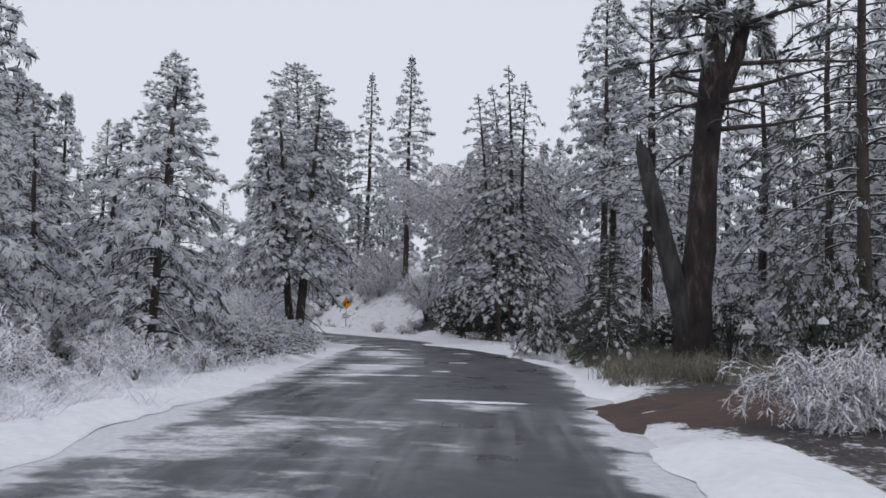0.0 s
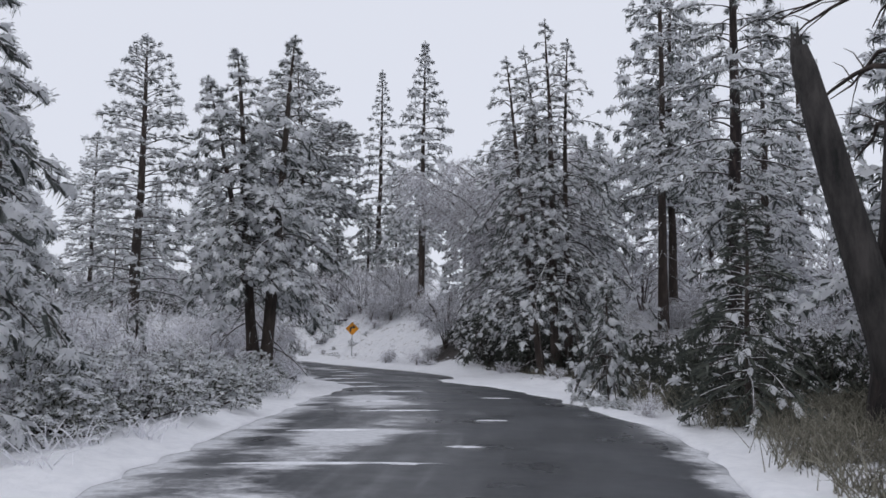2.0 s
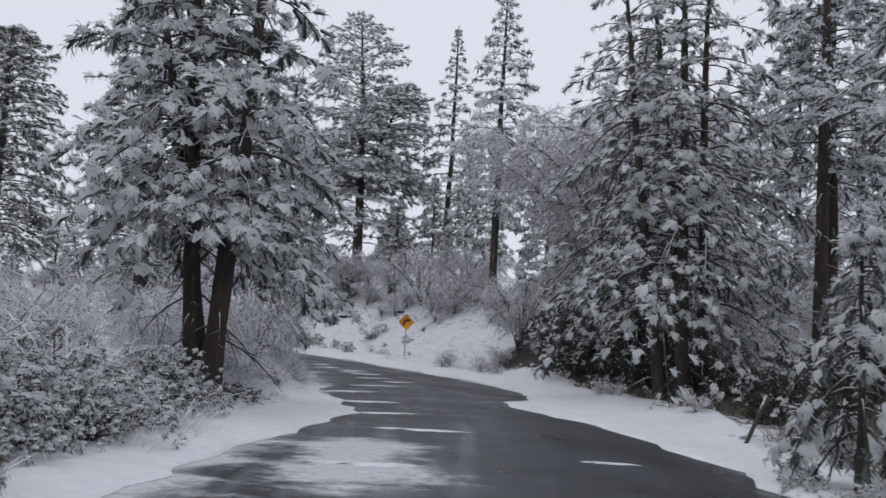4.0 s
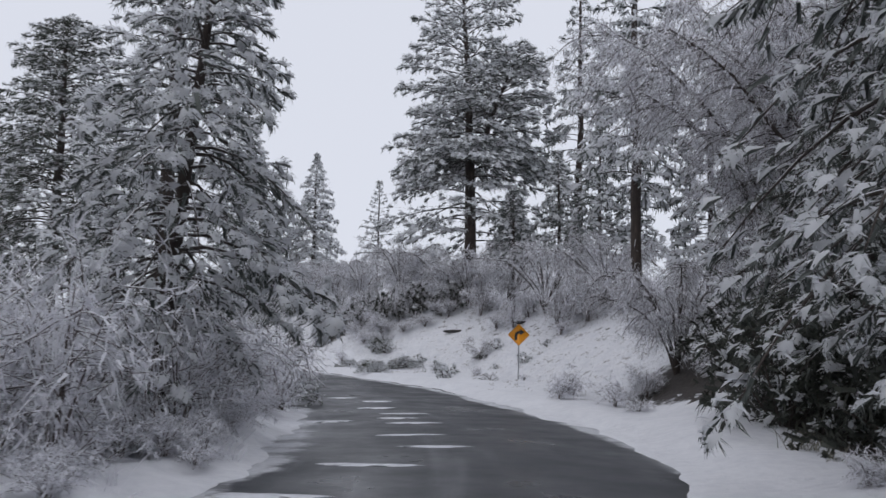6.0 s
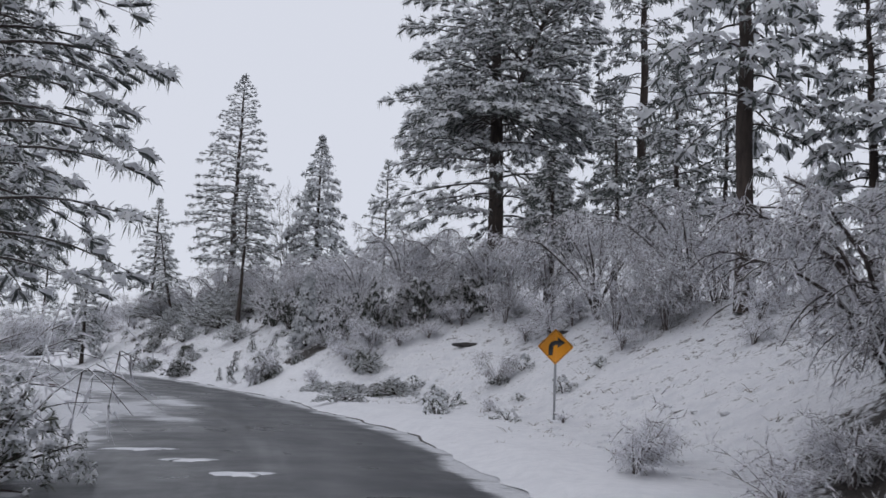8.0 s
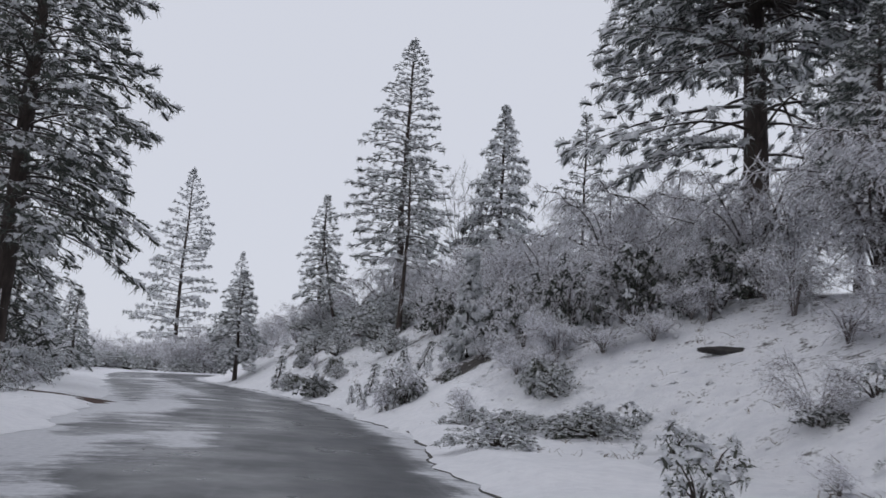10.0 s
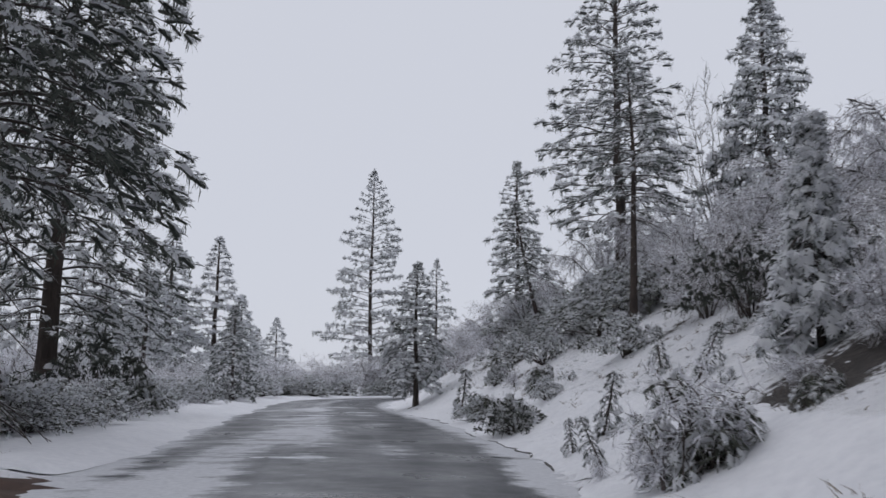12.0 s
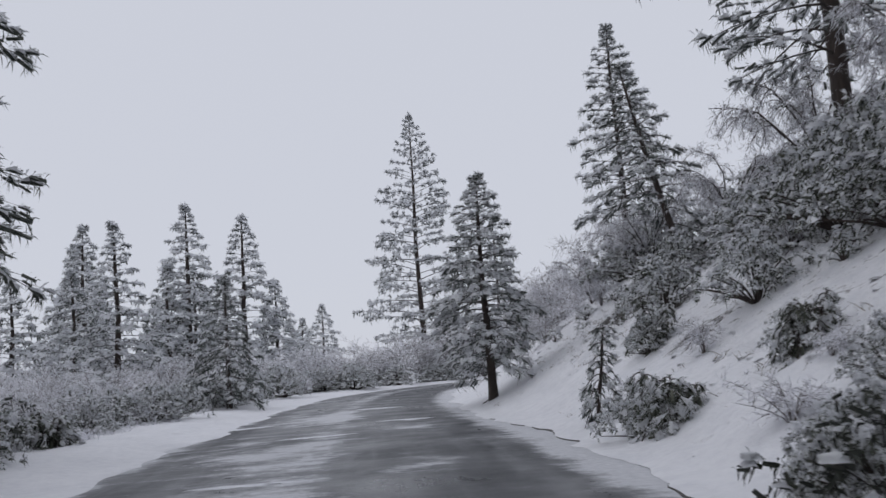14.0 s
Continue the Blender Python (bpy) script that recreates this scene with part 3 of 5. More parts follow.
def verge(run, past):
    """A place past metres outside the road's edge: to the right, or to the left where past is negative."""
    half = float(np.interp(run, RUN, LINE[:, 2]))
    return along(run, past + math.copysign(half, past))


def spread(a, b, fine, far):
    """Steps from far out, fine between a and b."""
    inner = list(np.arange(a, b, fine))
    step, lo, hi = fine, [a], [b]
    while lo[-1] > -far:
        step *= 1.28
        lo.append(lo[-1] - step), hi.append(hi[-1] + step)
    return np.array(lo[:0:-1] + inner + hi)


def ground():
    xs, ys = spread(-95, 24, 0.55, 3000), spread(2, 128, 0.55, 3000)
    gx, gy = np.meshgrid(xs, ys)
    x, y = gx.ravel(), gy.ravel()
    z = ground_height(x, y)
    run, off, past = beside(x, y)
    far = smooth(150, 600, np.hypot(x + 30, y - 60))
    z = z * (1 - far) - 2.0 * far
    g = Geo()
    n = len(xs)
    k = (np.arange(len(ys) - 1)[:, None] * n + np.arange(n - 1)[None]).ravel()
    g.add(np.stack([x, y, z], 1), np.vstack([np.stack([k, k + 1, k + n + 1], 1), np.stack([k, k + n + 1, k + n], 1)]))
    me = g.mesh("ground", True)
    # bare soil and litter where the wood keeps the snow off, deepened to imitate shade
    right = off > 0
    wood = smooth(84, 93, run) * (1 - smooth(115, 121, run)) * smooth(1.6, 4.0, past) * (1 + 0.35 * smooth(100, 106, run)) * (1 - 0.8 * smooth(6, 17, past))
    bank = 0.31 * smooth(0.8, 4.0, past) + 0.08 * smooth(5.5, 8.0, past)
    litter = np.where(right, np.maximum(0.5 * wood, np.where(run > 110, bank, 0.60 * smooth(0.4, 1.8, past) * (1 - 0.75 * smooth(5, 17, past)))), (0.48 - 0.15 * smooth(88, 112, run)) * smooth(1.0, 4, past) * (1 - 0.5 * smooth(6, 22, past)))
    # two dirt drives, one to the right at the start and one to the left further on
    litter += 0.55 * np.exp(-((run - 75.6) / 2.4) ** 2) * (off > 0) * (1 - smooth(12, 16, past))
    litter += 0.60 * np.exp(-((run - 145.5) / 1.3) ** 2) * (off < 0) * (1 - smooth(16, 26, past))
    # raw soil where the bank has slipped under roots, with the hollows' shade painted in
    for cx, cy, wide, much in ((0.2, 54.2, 2.2, 0.45), (-0.5, 57.3, 1.8, 0.45), (1.6, 51.0, 2.4, 0.45), (-24.1, 80.2, 1.1, 0.75), (-21.9, 77.0, 0.6, 0.4), (-48.6, 98.5, 1.3, 0.5), (-50.2, 98.2, 0.9, 0.4), (-33.5, 89.4, 0.8, 0.3), (-19.5, 78.6, 1.0, 0.2), (-46.0, 95.4, 0.8, 0.4), (-43.0, 92.6, 0.7, 0.4)):
        litter += much * np.exp(-((x - cx) ** 2 + (y - cy) ** 2) / wide ** 2)
    me.attributes.new("litter", "FLOAT", "POINT").data.foreach_set("value", litter.astype(np.float32))
    tagged(part("ground", me, GROUND), "snow-covered forest ground with bare soil, litter and painted shade patches", "ground", kind="structure")


def road():
    runs, offs = np.arange(2, RUN[-1] - 1, 0.5), np.linspace(-1.16, 1.16, 25)
    half = np.interp(runs, RUN, LINE[:, 2])
    cx, cy = np.interp(runs, RUN, LINE[:, 0]), np.interp(runs, RUN, LINE[:, 1])
    wx, wy = np.interp(runs, RUN, WAYS[:, 0]), np.interp(runs, RUN, WAYS[:, 1])
    off = offs[None] * half[:, None]
    x, y = cx[:, None] + wy[:, None] * off, cy[:, None] - wx[:, None] * off
    z = road_height(runs)[:, None] + 0.05 * (1 - offs[None] ** 2) - 0.035 + 0 * x
    g, n = Geo(), len(offs)
    k = (np.arange(len(runs) - 1)[:, None] * n + np.arange(n - 1)[None]).ravel()
    f = np.vstack([np.stack([k, k + 1, k + n + 1], 1), np.stack([k, k + n + 1, k + n], 1)])
    g.add(np.stack([x, y, z], -1).reshape(-1, 3), f)
    me = g.mesh("road", True)
    r, o = np.repeat(runs, n), off.ravel()
    uv = me.uv_layers.new(name="road")
    idx = np.vstack(g.f).ravel()
    uv.data.foreach_set("uv", np.stack([o[idx], r[idx]], 1).astype(np.float32).ravel())
    h = np.repeat(half, n)
    left = np.exp(-((o + 1.9) / 1.0) ** 2)
    middle = np.exp(-((o + 0.2) / 0.55) ** 2)
    edge = smooth(0.72, 1.0, np.abs(o) / h)
    early = 1 - smooth(88, 100, r)
    late = smooth(138, 160, r)
    slush = 0.23 + 0.11 * left * early + 0.20 * middle * (0.35 + 0.45 * late) + 0.30 * edge + 0.075 * late + 0.03 * smooth(118, 128, r) + 0.09 * left * late + 0.09 * (1 - smooth(70, 80, r))
    slush += smooth(124, 132, r) * (1 - smooth(150, 160, r)) * (0.17 * np.exp(-((o + 1.9) / 0.9) ** 2) + 0.10 * np.exp(-((o - 1.4) / 0.4) ** 2))
    slush -= 0.10 * np.exp(-((o - 1.2) / 0.9) ** 2) * (1 - 0.5 * late)
    for run, across, long, wide, much in ((76, 1.2, 1.1, 0.9, 0.30), (72, -1.4, 2.0, 1.2, 0.1), (80, -1.8, 2.5, 0.9, 0.12), (91.5, -1.9, 2.4, 0.9, 0.30), (134, -0.7, 2.6, 0.7, 0.27), (131, -2.3, 2.5, 0.7, 0.23), (138, 0.9, 1.5, 0.5, 0.19), (146, -1.5, 2.5, 0.7, 0.20), (152, 1.2, 2.0, 0.6, 0.19), (158, -1.0, 3.0, 0.8, 0.19), (163, 1.5, 2.0, 0.7, 0.19), (127, -1.5, 2.0, 0.8, 0.19), (84, -1.8, 2.0, 0.8, 0.22), (73, 1.0, 2.5, 0.9, 0.22), (171, 1.7, 2.0, 0.8, 0.22),
                                          (167, -1.0, 2.0, 0.8, 0.2), (178, -0.5, 2.5, 1.2, 0.2), (142, -2.6, 4.0, 0.9, 0.2), (113, -0.9, 9.0, 0.7, 0.06), (86, -0.8, 5.0, 0.8, 0.12)):
        slush += much * np.exp(-((r - run) / long) ** 2 - ((o - across) / wide) ** 2)
    me.attributes.new("slush", "FLOAT", "POINT").data.foreach_set("value", slush.astype(np.float32))
    tagged(part("road", me, ASPHALT), "wet grey asphalt road dusted with streaks of slush", "road", kind="structure")


def ragged_edge(side):
    """Runs along the road, and how far past the edge the snow begins there."""
    rng = np.random.default_rng(3 + side)
    runs = np.arange(20, RUN[-1] - 2, 0.22)
    jag = np.interp(runs, np.arange(0, 400, 0.55), rng.normal(0, 0.085, 728)) + np.interp(runs, np.arange(0, 400, 2.7), rng.normal(0, 0.18, 149)) + rng.normal(0, 0.012, len(runs))
    if side > 0:
        jag -= 1.75 * np.exp(-((runs - 99.5) / np.where(runs < 99.5, 8.6, 4.2)) ** 2)
        jag += 0.10 * smooth(126, 132, runs)
    else:
        jag -= 0.7 * np.exp(-((runs - 95) / 5) ** 2) + 0.5 * smooth(150, 170, runs)
        jag += 2.6 * np.exp(-((runs - 145.5) / 1.3) ** 2)
    return runs, jag


def verges():
    """Snow banked along both edges, ragged where it meets the asphalt."""
    for side, name in ((1, "snow_verge_right"), (-1, "snow_verge_left")):
        runs, jag = ragged_edge(side)
        half = np.interp(runs, RUN, LINE[:, 2])
        cx, cy = np.interp(runs, RUN, LINE[:, 0]), np.interp(runs, RUN, LINE[:, 1])
        wx, wy = np.interp(runs, RUN, WAYS[:, 0]), np.interp(runs, RUN, WAYS[:, 1])
        reach = np.interp(runs, (0, 72, 79, 83, 86, 95, 99), (0.8, 0.6, 0.32, 0.28, 0.22, 0.22, 1.0)) if side > 0 else np.interp(runs, (0, 92, 100), (0.42, 0.42, 1.0))
        dip = 0.22 * smooth(71.8, 73.6, runs) * (1 - smooth(77.4, 79.0, runs)) * (side > 0)
        cols = []
        for step, up in ((0.0, 0.0), (0.05, 0.022), (0.16, 0.04), (0.4, 0.06), (0.9, 0.075), (1.6, 0.05), (2.4, 0.03), (3.2, -0.06)):
            off = side * (half + jag * (1 - min(step / 3.2, 1)) + step * reach)
            x, y = cx + wy * off, cy - wx * off
            base = np.maximum(ground_height(x, y), road_height(runs) + 0.05 * (1 - np.minimum(np.abs(off) / half, 1) ** 2) - 0.035)
            cols.append(np.stack([x, y, base + up * (1 + 0.5 * np.sin(runs * 1.7) * np.sin(runs * 0.6)) - dip + (0.004 if step == 0 else 0)], 1))
        p, n = np.stack(cols, 1), len(cols)
        g = Geo()
        k = (np.arange(len(runs) - 1)[:, None] * n + np.arange(n - 1)[None]).ravel()
        f = np.vstack([np.stack([k, k + 1, k + n + 1], 1), np.stack([k, k + n + 1, k + n], 1)])
        g.add(p.reshape(-1, 3), f if side > 0 else f[:, ::-1])
        tagged(part(name, g, SNOW, soft=True), "ragged bank of fresh snow along the road edge", "snow", kind="structure")


def soil_drives():
    """Two strips of wet soil where drives join the road."""
    for name, run, a, b, wide in (("dirt_drive_right", 75.6, -0.25, 17.0, 4.2), ("dirt_drive_left", 145.5, 0.2, -26.0, 2.2)):
        rng = np.random.default_rng(int(run))
        g, half, steps = Geo(), float(np.interp(run, RUN, LINE[:, 2])), 30
        side = 1 if b > a else -1
        pts = []
        for t in np.linspace(0, 1, steps):
            off = side * half + a + (b - a) * t + (1 - t) * rng.normal(0, 0.02)
            for u in np.linspace(-1, 1, 9):
                w = wide * (1.25 - 0.35 * t + rng.normal(0, 0.05)) * 0.5
                x, y = along(run + u * w, off - side * (0.35 * math.cos(3.1 * u + run) + 0.25 * math.cos(7.3 * u)) * (1 - t) ** 3)
                crown = float(road_height(run)) - 0.035 + 0.05 * max(0.0, 1 - (off / half) ** 2)
                pts.append((x, y, max(height_at(x, y), crown) + 0.03 - 0.07 * abs(u) ** 6 - 0.04 * (1 - t) ** 12))
        k = (np.arange(steps - 1)[:, None] * 9 + np.arange(8)[None]).ravel()
        g.add(pts, np.vstack([np.stack([k, k + 1, k + 10], 1), np.stack([k, k + 10, k + 9], 1)]))
        tagged(part(name, g, DIRT, soft=True), "wet red-brown soil of a drive joining the road", "dirt", kind="structure")


def snow_patches():
    """Thin islands of snow left on the asphalt, each of its own shape."""
    rng = np.random.default_rng(12)
    spots = [(76.5, 1.2, 1.0, 0.12), (81.5, -1.2, 1.3, 0.07), (85, -1.9, 0.7, 0.08), (88.6, -1.1, 0.8, 0.09), (91, -1.6, 0.6, 0.12), (92.2, 1.2, 0.35, 0.04), (94.5, -1.2, 0.7, 0.10), (97, -1.7, 0.6, 0.13),
             (99.5, -2.2, 0.9, 0.2), (102.5, -2.3, 0.7, 0.22), (105, -1.5, 0.7, 0.16), (107.2, -0.6, 0.6, 0.10), (109, -0.9, 0.6, 0.09), (111.4, -0.6, 0.6, 0.09), (112.6, -0.8, 0.5, 0.16), (113.8, -0.5, 0.6, 0.08), (115.6, -0.9, 0.5, 0.2),
             (118, -0.4, 0.45, 0.2), (119.5, -1.2, 0.4, 0.16), (121, -2.0, 0.6, 0.2), (112, -2.3, 0.5, 0.22), (86.8, 0.6, 0.3, 0.03), (83.2, 0.2, 0.25, 0.05), (150, -0.6, 0.8, 0.12), (162, -0.9, 0.9, 0.10), (174, 1.9, 0.8, 0.22),
             (176, -2.7, 0.7, 0.2), (170, -0.4, 0.9, 0.14), (194, -3.1, 1.0, 0.4), (182, 1.0, 0.9, 0.3)]
    for k, (run, off, wide, deep) in enumerate(spots):
        g, n = Geo(), 34
        a = np.linspace(0, 2 * math.pi, n, endpoint=False)
        # blunt and ragged at one end, drawn out to a point at the other
        jag = 1 + rng.normal(0, 0.10, n)
        thin = np.where(np.cos(a) > 0, (1 - np.cos(a) ** 2) ** 0.6, 1.0) * np.where(np.sin(a) < 0, rng.uniform(0.3, 1.6, n), rng.uniform(0.7, 1.1, n))
        slope = rng.uniform(-0.15, 0.15)
        cx, cy = along(run, off)
        base = float(road_height(run))
        rings = []
        for f, up in ((1.0, 0.002), (0.8, 0.012), (0.45, 0.020)):
            pts = []
            for c, q, w in zip(a, jag, thin):
                u, v = off + wide * f * q * math.cos(c), run + deep * f * q * w * math.sin(c) + slope * wide * f * math.cos(c) + 0.3 * deep * math.cos(2 * c)
                half = float(np.interp(v, RUN, LINE[:, 2]))
                x, y = along(v, u)
                pts.append((x - cx, y - cy, float(road_height(v)) + 0.05 * (1 - min(abs(u) / half, 1.1) ** 2) - 0.035 + up - base))
            rings.append(pts)
        v = np.array(rings[0] + rings[1] + rings[2] + [np.mean(rings[2], axis=0)])
        f = []
        for r in range(2):
            for i in range(n):
                j = (i + 1) % n
                f += [(r * n + i, r * n + j, r * n + n + j), (r * n + i, r * n + n + j, r * n + n + i)]
        f += [(2 * n + i, 2 * n + (i + 1) % n, 3 * n) for i in range(n)]
        g.add(v, f)
        ob = part("snow_patch", g, SLUSH, soft=True)
        ob.matrix_basis = pose(cx, cy, base)
        tagged(ob, "thin ragged patch of slushy snow lying on the asphalt", "snow", "snow patches on the road")


def shade_edges():
    """A thin dark line where the asphalt ends: painted shade of the snow's rim, with grit."""
    for side, name in ((1, "shade_edge_right"),):
        rng = np.random.default_rng(21 + side)
        runs, mid = ragged_edge(side)
        keep = (runs > 122) & (runs < 172)
        runs, mid = runs[keep], mid[keep]
        wide = np.maximum(np.interp(runs, np.arange(0, 400, 0.9), rng.normal(0.014, 0.028, 445)), 0.0)
        half = np.interp(runs, RUN, LINE[:, 2])
        cols = []
        for u in (-1, -0.4, 0.4, 1):
            o = side * (half + mid + u * wide)
            x, y = np.interp(runs, RUN, LINE[:, 0]) + np.interp(runs, RUN, WAYS[:, 1]) * o, np.interp(runs, RUN, LINE[:, 1]) - np.interp(runs, RUN, WAYS[:, 0]) * o
            base = np.maximum(ground_height(x, y), road_height(runs) - 0.035) + (0.014 if abs(u) < 0.5 else -0.01) + 0.05 * (1 - np.minimum(np.abs(o) / half, 1) ** 2)
            cols.append(np.stack([x, y, base], 1))
        p = np.stack(cols, 1)
        k = (np.arange(len(runs) - 1)[:, None] * 4 + np.arange(3)[None]).ravel()
        k = k[wide[k // 4] > 0.008]
        g = Geo()
        g.add(p.reshape(-1, 3), np.vstack([np.stack([k, k + 1, k + 5], 1), np.stack([k, k + 5, k + 4], 1)])[:, ::side])
        tagged(part(name, g, EDGE_SHADE, soft=True), "thin dark line of painted shade and grit along the asphalt edge", "gravel", kind="structure")


ground()
road()
shade_edges()
snow_patches()
verges()
soil_drives()


# ---- the bend sign ----
def bend_sign():
    sx, sy = -8.5, 66.2
    ob = thing("road_sign", sx, sy, 0.22, "yellow diamond warning sign with a black right-bend arrow", "sign", turn=10)

    def slab(outline, y0, y1):
        g, n = Geo(), len(outline)
        v = [(x, y0, z) for x, z in outline] + [(x, y1, z) for x, z in outline]
        f = [(i, (i + 1) % n, (i + 1) % n + n) for i in range(n)] + [(i, (i + 1) % n + n, i + n) for i in range(n)]
        bm = bmesh.new()
        for p in v[:n]:
            bm.verts.new(p)
        face = bm.faces.new(bm.verts)
        tris = bmesh.ops.triangulate(bm, faces=[face])["faces"]
        front = [tuple(w.index for w in t.verts) for t in tris]
        bm.free()
        g.add(v, f + front + [tuple(i + n for i in reversed(t)) for t in front])
        return g

    def diamond(half, corner, centre):
        pts = []
        for q in range(4):
            for k in range(5):
                a = math.pi / 2 * q + math.pi / 4 * (k / 2 - 1)
                c = math.pi / 2 * q
                pts.append((math.cos(c) * (half - corner * 1.414) + corner * math.cos(a), math.sin(c) * (half - corner * 1.414) + corner * math.sin(a) + centre))
        return pts

    mid = 1.70
    plate = part("plate", slab(diamond(0.435, 0.04, mid), 0.0, 0.004), YELLOW, ob)
    # the arrow: a shaft that rises, bends right and ends in a head
    shaft = [(-0.165, -0.21), (-0.065, -0.21), (-0.065, -0.04), (-0.045, 0.015), (-0.005, 0.04), (0.05, 0.045), (0.05, -0.025), (0.235, 0.10), (0.05, 0.225), (0.05, 0.15), (-0.03, 0.145), (-0.11, 0.105),
             (-0.155, 0.03), (-0.165, -0.04)]
    part("arrow", slab([(x, z + mid) for x, z in shaft], -0.004, 0.0), BLACK, plate, "black bent arrow")
    ring, inner = diamond(0.408, 0.035, mid), diamond(0.396, 0.033, mid)
    g, n = Geo(), len(ring)
    v = [(x, -0.003, z) for x, z in ring] + [(x, -0.003, z) for x, z in inner]
    g.add(v, [(i, (i + 1) % n, (i + 1) % n + n) for i in range(n)] + [(i, (i + 1) % n + n, i + n) for i in range(n)])
    part("border", g, BLACK, plate, "thin black border line")
    for z in (-0.22, 0.22):
        g = Geo()
        g.tube([(0, -0.012, mid + z), (0, 0.05, mid + z)], (0.012, 0.012), 8)
        part("bolt", g, STEEL, ob)
    g = Geo()
    g.tube([(0, 0.035, -0.3), (0, 0.035, 1.0), (0, 0.035, 2.0)], (0.03, 0.03, 0.03), 10)
    part("post", g, STEEL, ob, "grey galvanised steel post", soft=True)
    bare_bush(-8.15, 65.75, 0.35, 0.22, 5, "small snowy weed beside the steel sign post", stems=6, splits=3, twigs=6, group="snowy weeds")


bend_sign()


# ---- the great forked pine with its broken limb ----
def forked_giant():
    rng = np.random.default_rng(11)
    ob = thing("forked_pine", 7.3, 25.1, height_at(7.3, 25.1) - 0.1, "huge dark forked pine with a broken-off charred limb", "tree")
    g = Geo()
    main = np.array([(0, 0, 0), (0.0, 0, 0.9), (0.02, 0, 2.0), (0.12, 0, 3.4), (0.22, 0, 5.2), (0.36, 0, 7.2), (0.5, 0, 9.4), (0.62, 0, 12.5), (0.7, 0.1, 16), (0.8, 0.1, 19)])
    bark_tube(g, main, (0.56, 0.50, 0.45, 0.40, 0.365, 0.34, 0.27, 0.22, 0.15, 0.03), rng, 14)
    part("trunk", g, OLD_BARK, ob, "dark reddish furrowed trunk", True)
    g = Geo()
    stub = np.array([(-0.10, -0.05, 0.6), (-0.30, -0.1, 1.5), (-0.55, -0.1, 2.4), (-0.84, -0.1, 3.5), (-1.16, -0.1, 4.7), (-1.42, -0.1, 5.7), (-1.52, -0.1, 6.1)])
    bark_tube(g, stub, (0.30, 0.32, 0.28, 0.25, 0.23, 0.20, 0.13), rng, 12)
    for dx, dz, r in ((-0.10, 0.35, 0.05), (0.05, 0.22, 0.05), (0.0, 0.42, 0.04), (-0.05, 0.15, 0.05)):
        g.tube([stub[-1] + (dx * 0.5, 0, -0.25), stub[-1] + (dx, 0, dz)], (r * 1.6, 0.008), 5)
    part("broken_limb", g, CHARRED, ob, "charred broken limb with a splintered top", True)
    g = Geo()
    fork = np.array([(0.30, 0, 6.6), (0.68, 0, 7.6), (1.08, -0.05, 8.7), (1.4, -0.1, 10.6), (1.7, -0.1, 14), (2.0, 0, 17)])
    bark_tube(g, fork, (0.22, 0.24, 0.20, 0.17, 0.12, 0.03), rng, 10)
    part("second_stem", g, OLD_BARK, ob, "", True)
    limbs, green, white = Geo(), Geo(), Geo()
    pl, wy, sz = [], [], []
    for k in range(58):
        z = rng.uniform(5.0, 18.5)
        az = rng.uniform(0, 2 * math.pi)
        size = rng.uniform(1.4, 4.0) * (1.1 - z / 26)
        root = np.array([np.interp(z, (0, 5, 9, 19), (0, 0.2, 0.5, 0.8)) + (0.6 if rng.random() < 0.4 and z > 9 else 0), 0, z])
        out = np.array([math.cos(az), math.sin(az), 0])
        s = np.linspace(0, 1, 6)
        wig = np.cumsum(rng.normal(0, 0.06, (6, 3)), 0) * size * 0.5
        wig[0] = 0
        curve = root + size * (s[:, None] * out + (0.15 * s - 0.28 * s ** 2)[:, None] * np.array([0, 0, 1.0])) + wig
        limbs.tube(curve, 0.05 * (1 - s) + 0.01, 5)
        for b in range(3):
            u = rng.uniform(0.3, 0.9)
            r0 = np.array([np.interp(u, s, curve[:, c]) for c in range(3)])
            e = (out + rng.normal(0, 0.7, 3)) * size * 0.3
            limbs.tube([r0, r0 + e * 0.5 + (0, 0, 0.05), r0 + e - (0, 0, 0.1)], (0.018, 0.012, 0.005), 3)
            if z > 8:
                m = 5
                q = rng.uniform(0.3, 1.0, (m, 1))
                pl.append(r0 + e * q + rng.normal(0, 0.08, (m, 3)))
                wy.append(np.tile(e, (m, 1)) + rng.normal(0, 0.2, (m, 3)))
                sz.append(rng.uniform(0.25, 0.45, m))
    # long dead limbs that reach out over the verge
    for z, dx, dy, dz in ((7.6, 3.6, -1.2, 0.5), (8.4, 4.2, -0.6, 0.2), (6.6, 2.6, -1.5, -0.3), (9.3, 3.8, -1.6, 0.9)):
        s = np.linspace(0, 1, 7)
        curve = np.array([0.45, 0, z]) + s[:, None] * np.array([dx, dy, dz]) + np.cumsum(rng.normal(0, 0.07, (7, 3)), 0) * s[:, None]
        limbs.tube(curve, 0.075 * (1 - s) + 0.012, 5)
        for _ in range(9):
            r0 = curve[rng.integers(2, 7)]
            e = np.array([dx, dy, 0]) * rng.uniform(0.08, 0.25) + rng.normal(0, 0.4, 3) - (0, 0, 0.15)
            limbs.tube([r0, r0 + e * 0.5, r0 + e + rng.normal(0, 0.08, 3)], (0.016, 0.010, 0.004), 3)
    pl, wy, sz = np.vstack(pl), np.vstack(wy), np.concatenate(sz)
    brushes(green, white, rng, PLUMES, pl, wy, sz * 1.3, 0.6)
    stuff(part("branch_work", limbs, BARK, ob, "dead crooked branches", True))
    part("crown", green, NEEDLES, ob)
    part("snow", white, RIMED, ob, "white snow on the needles", True)


forked_giant()

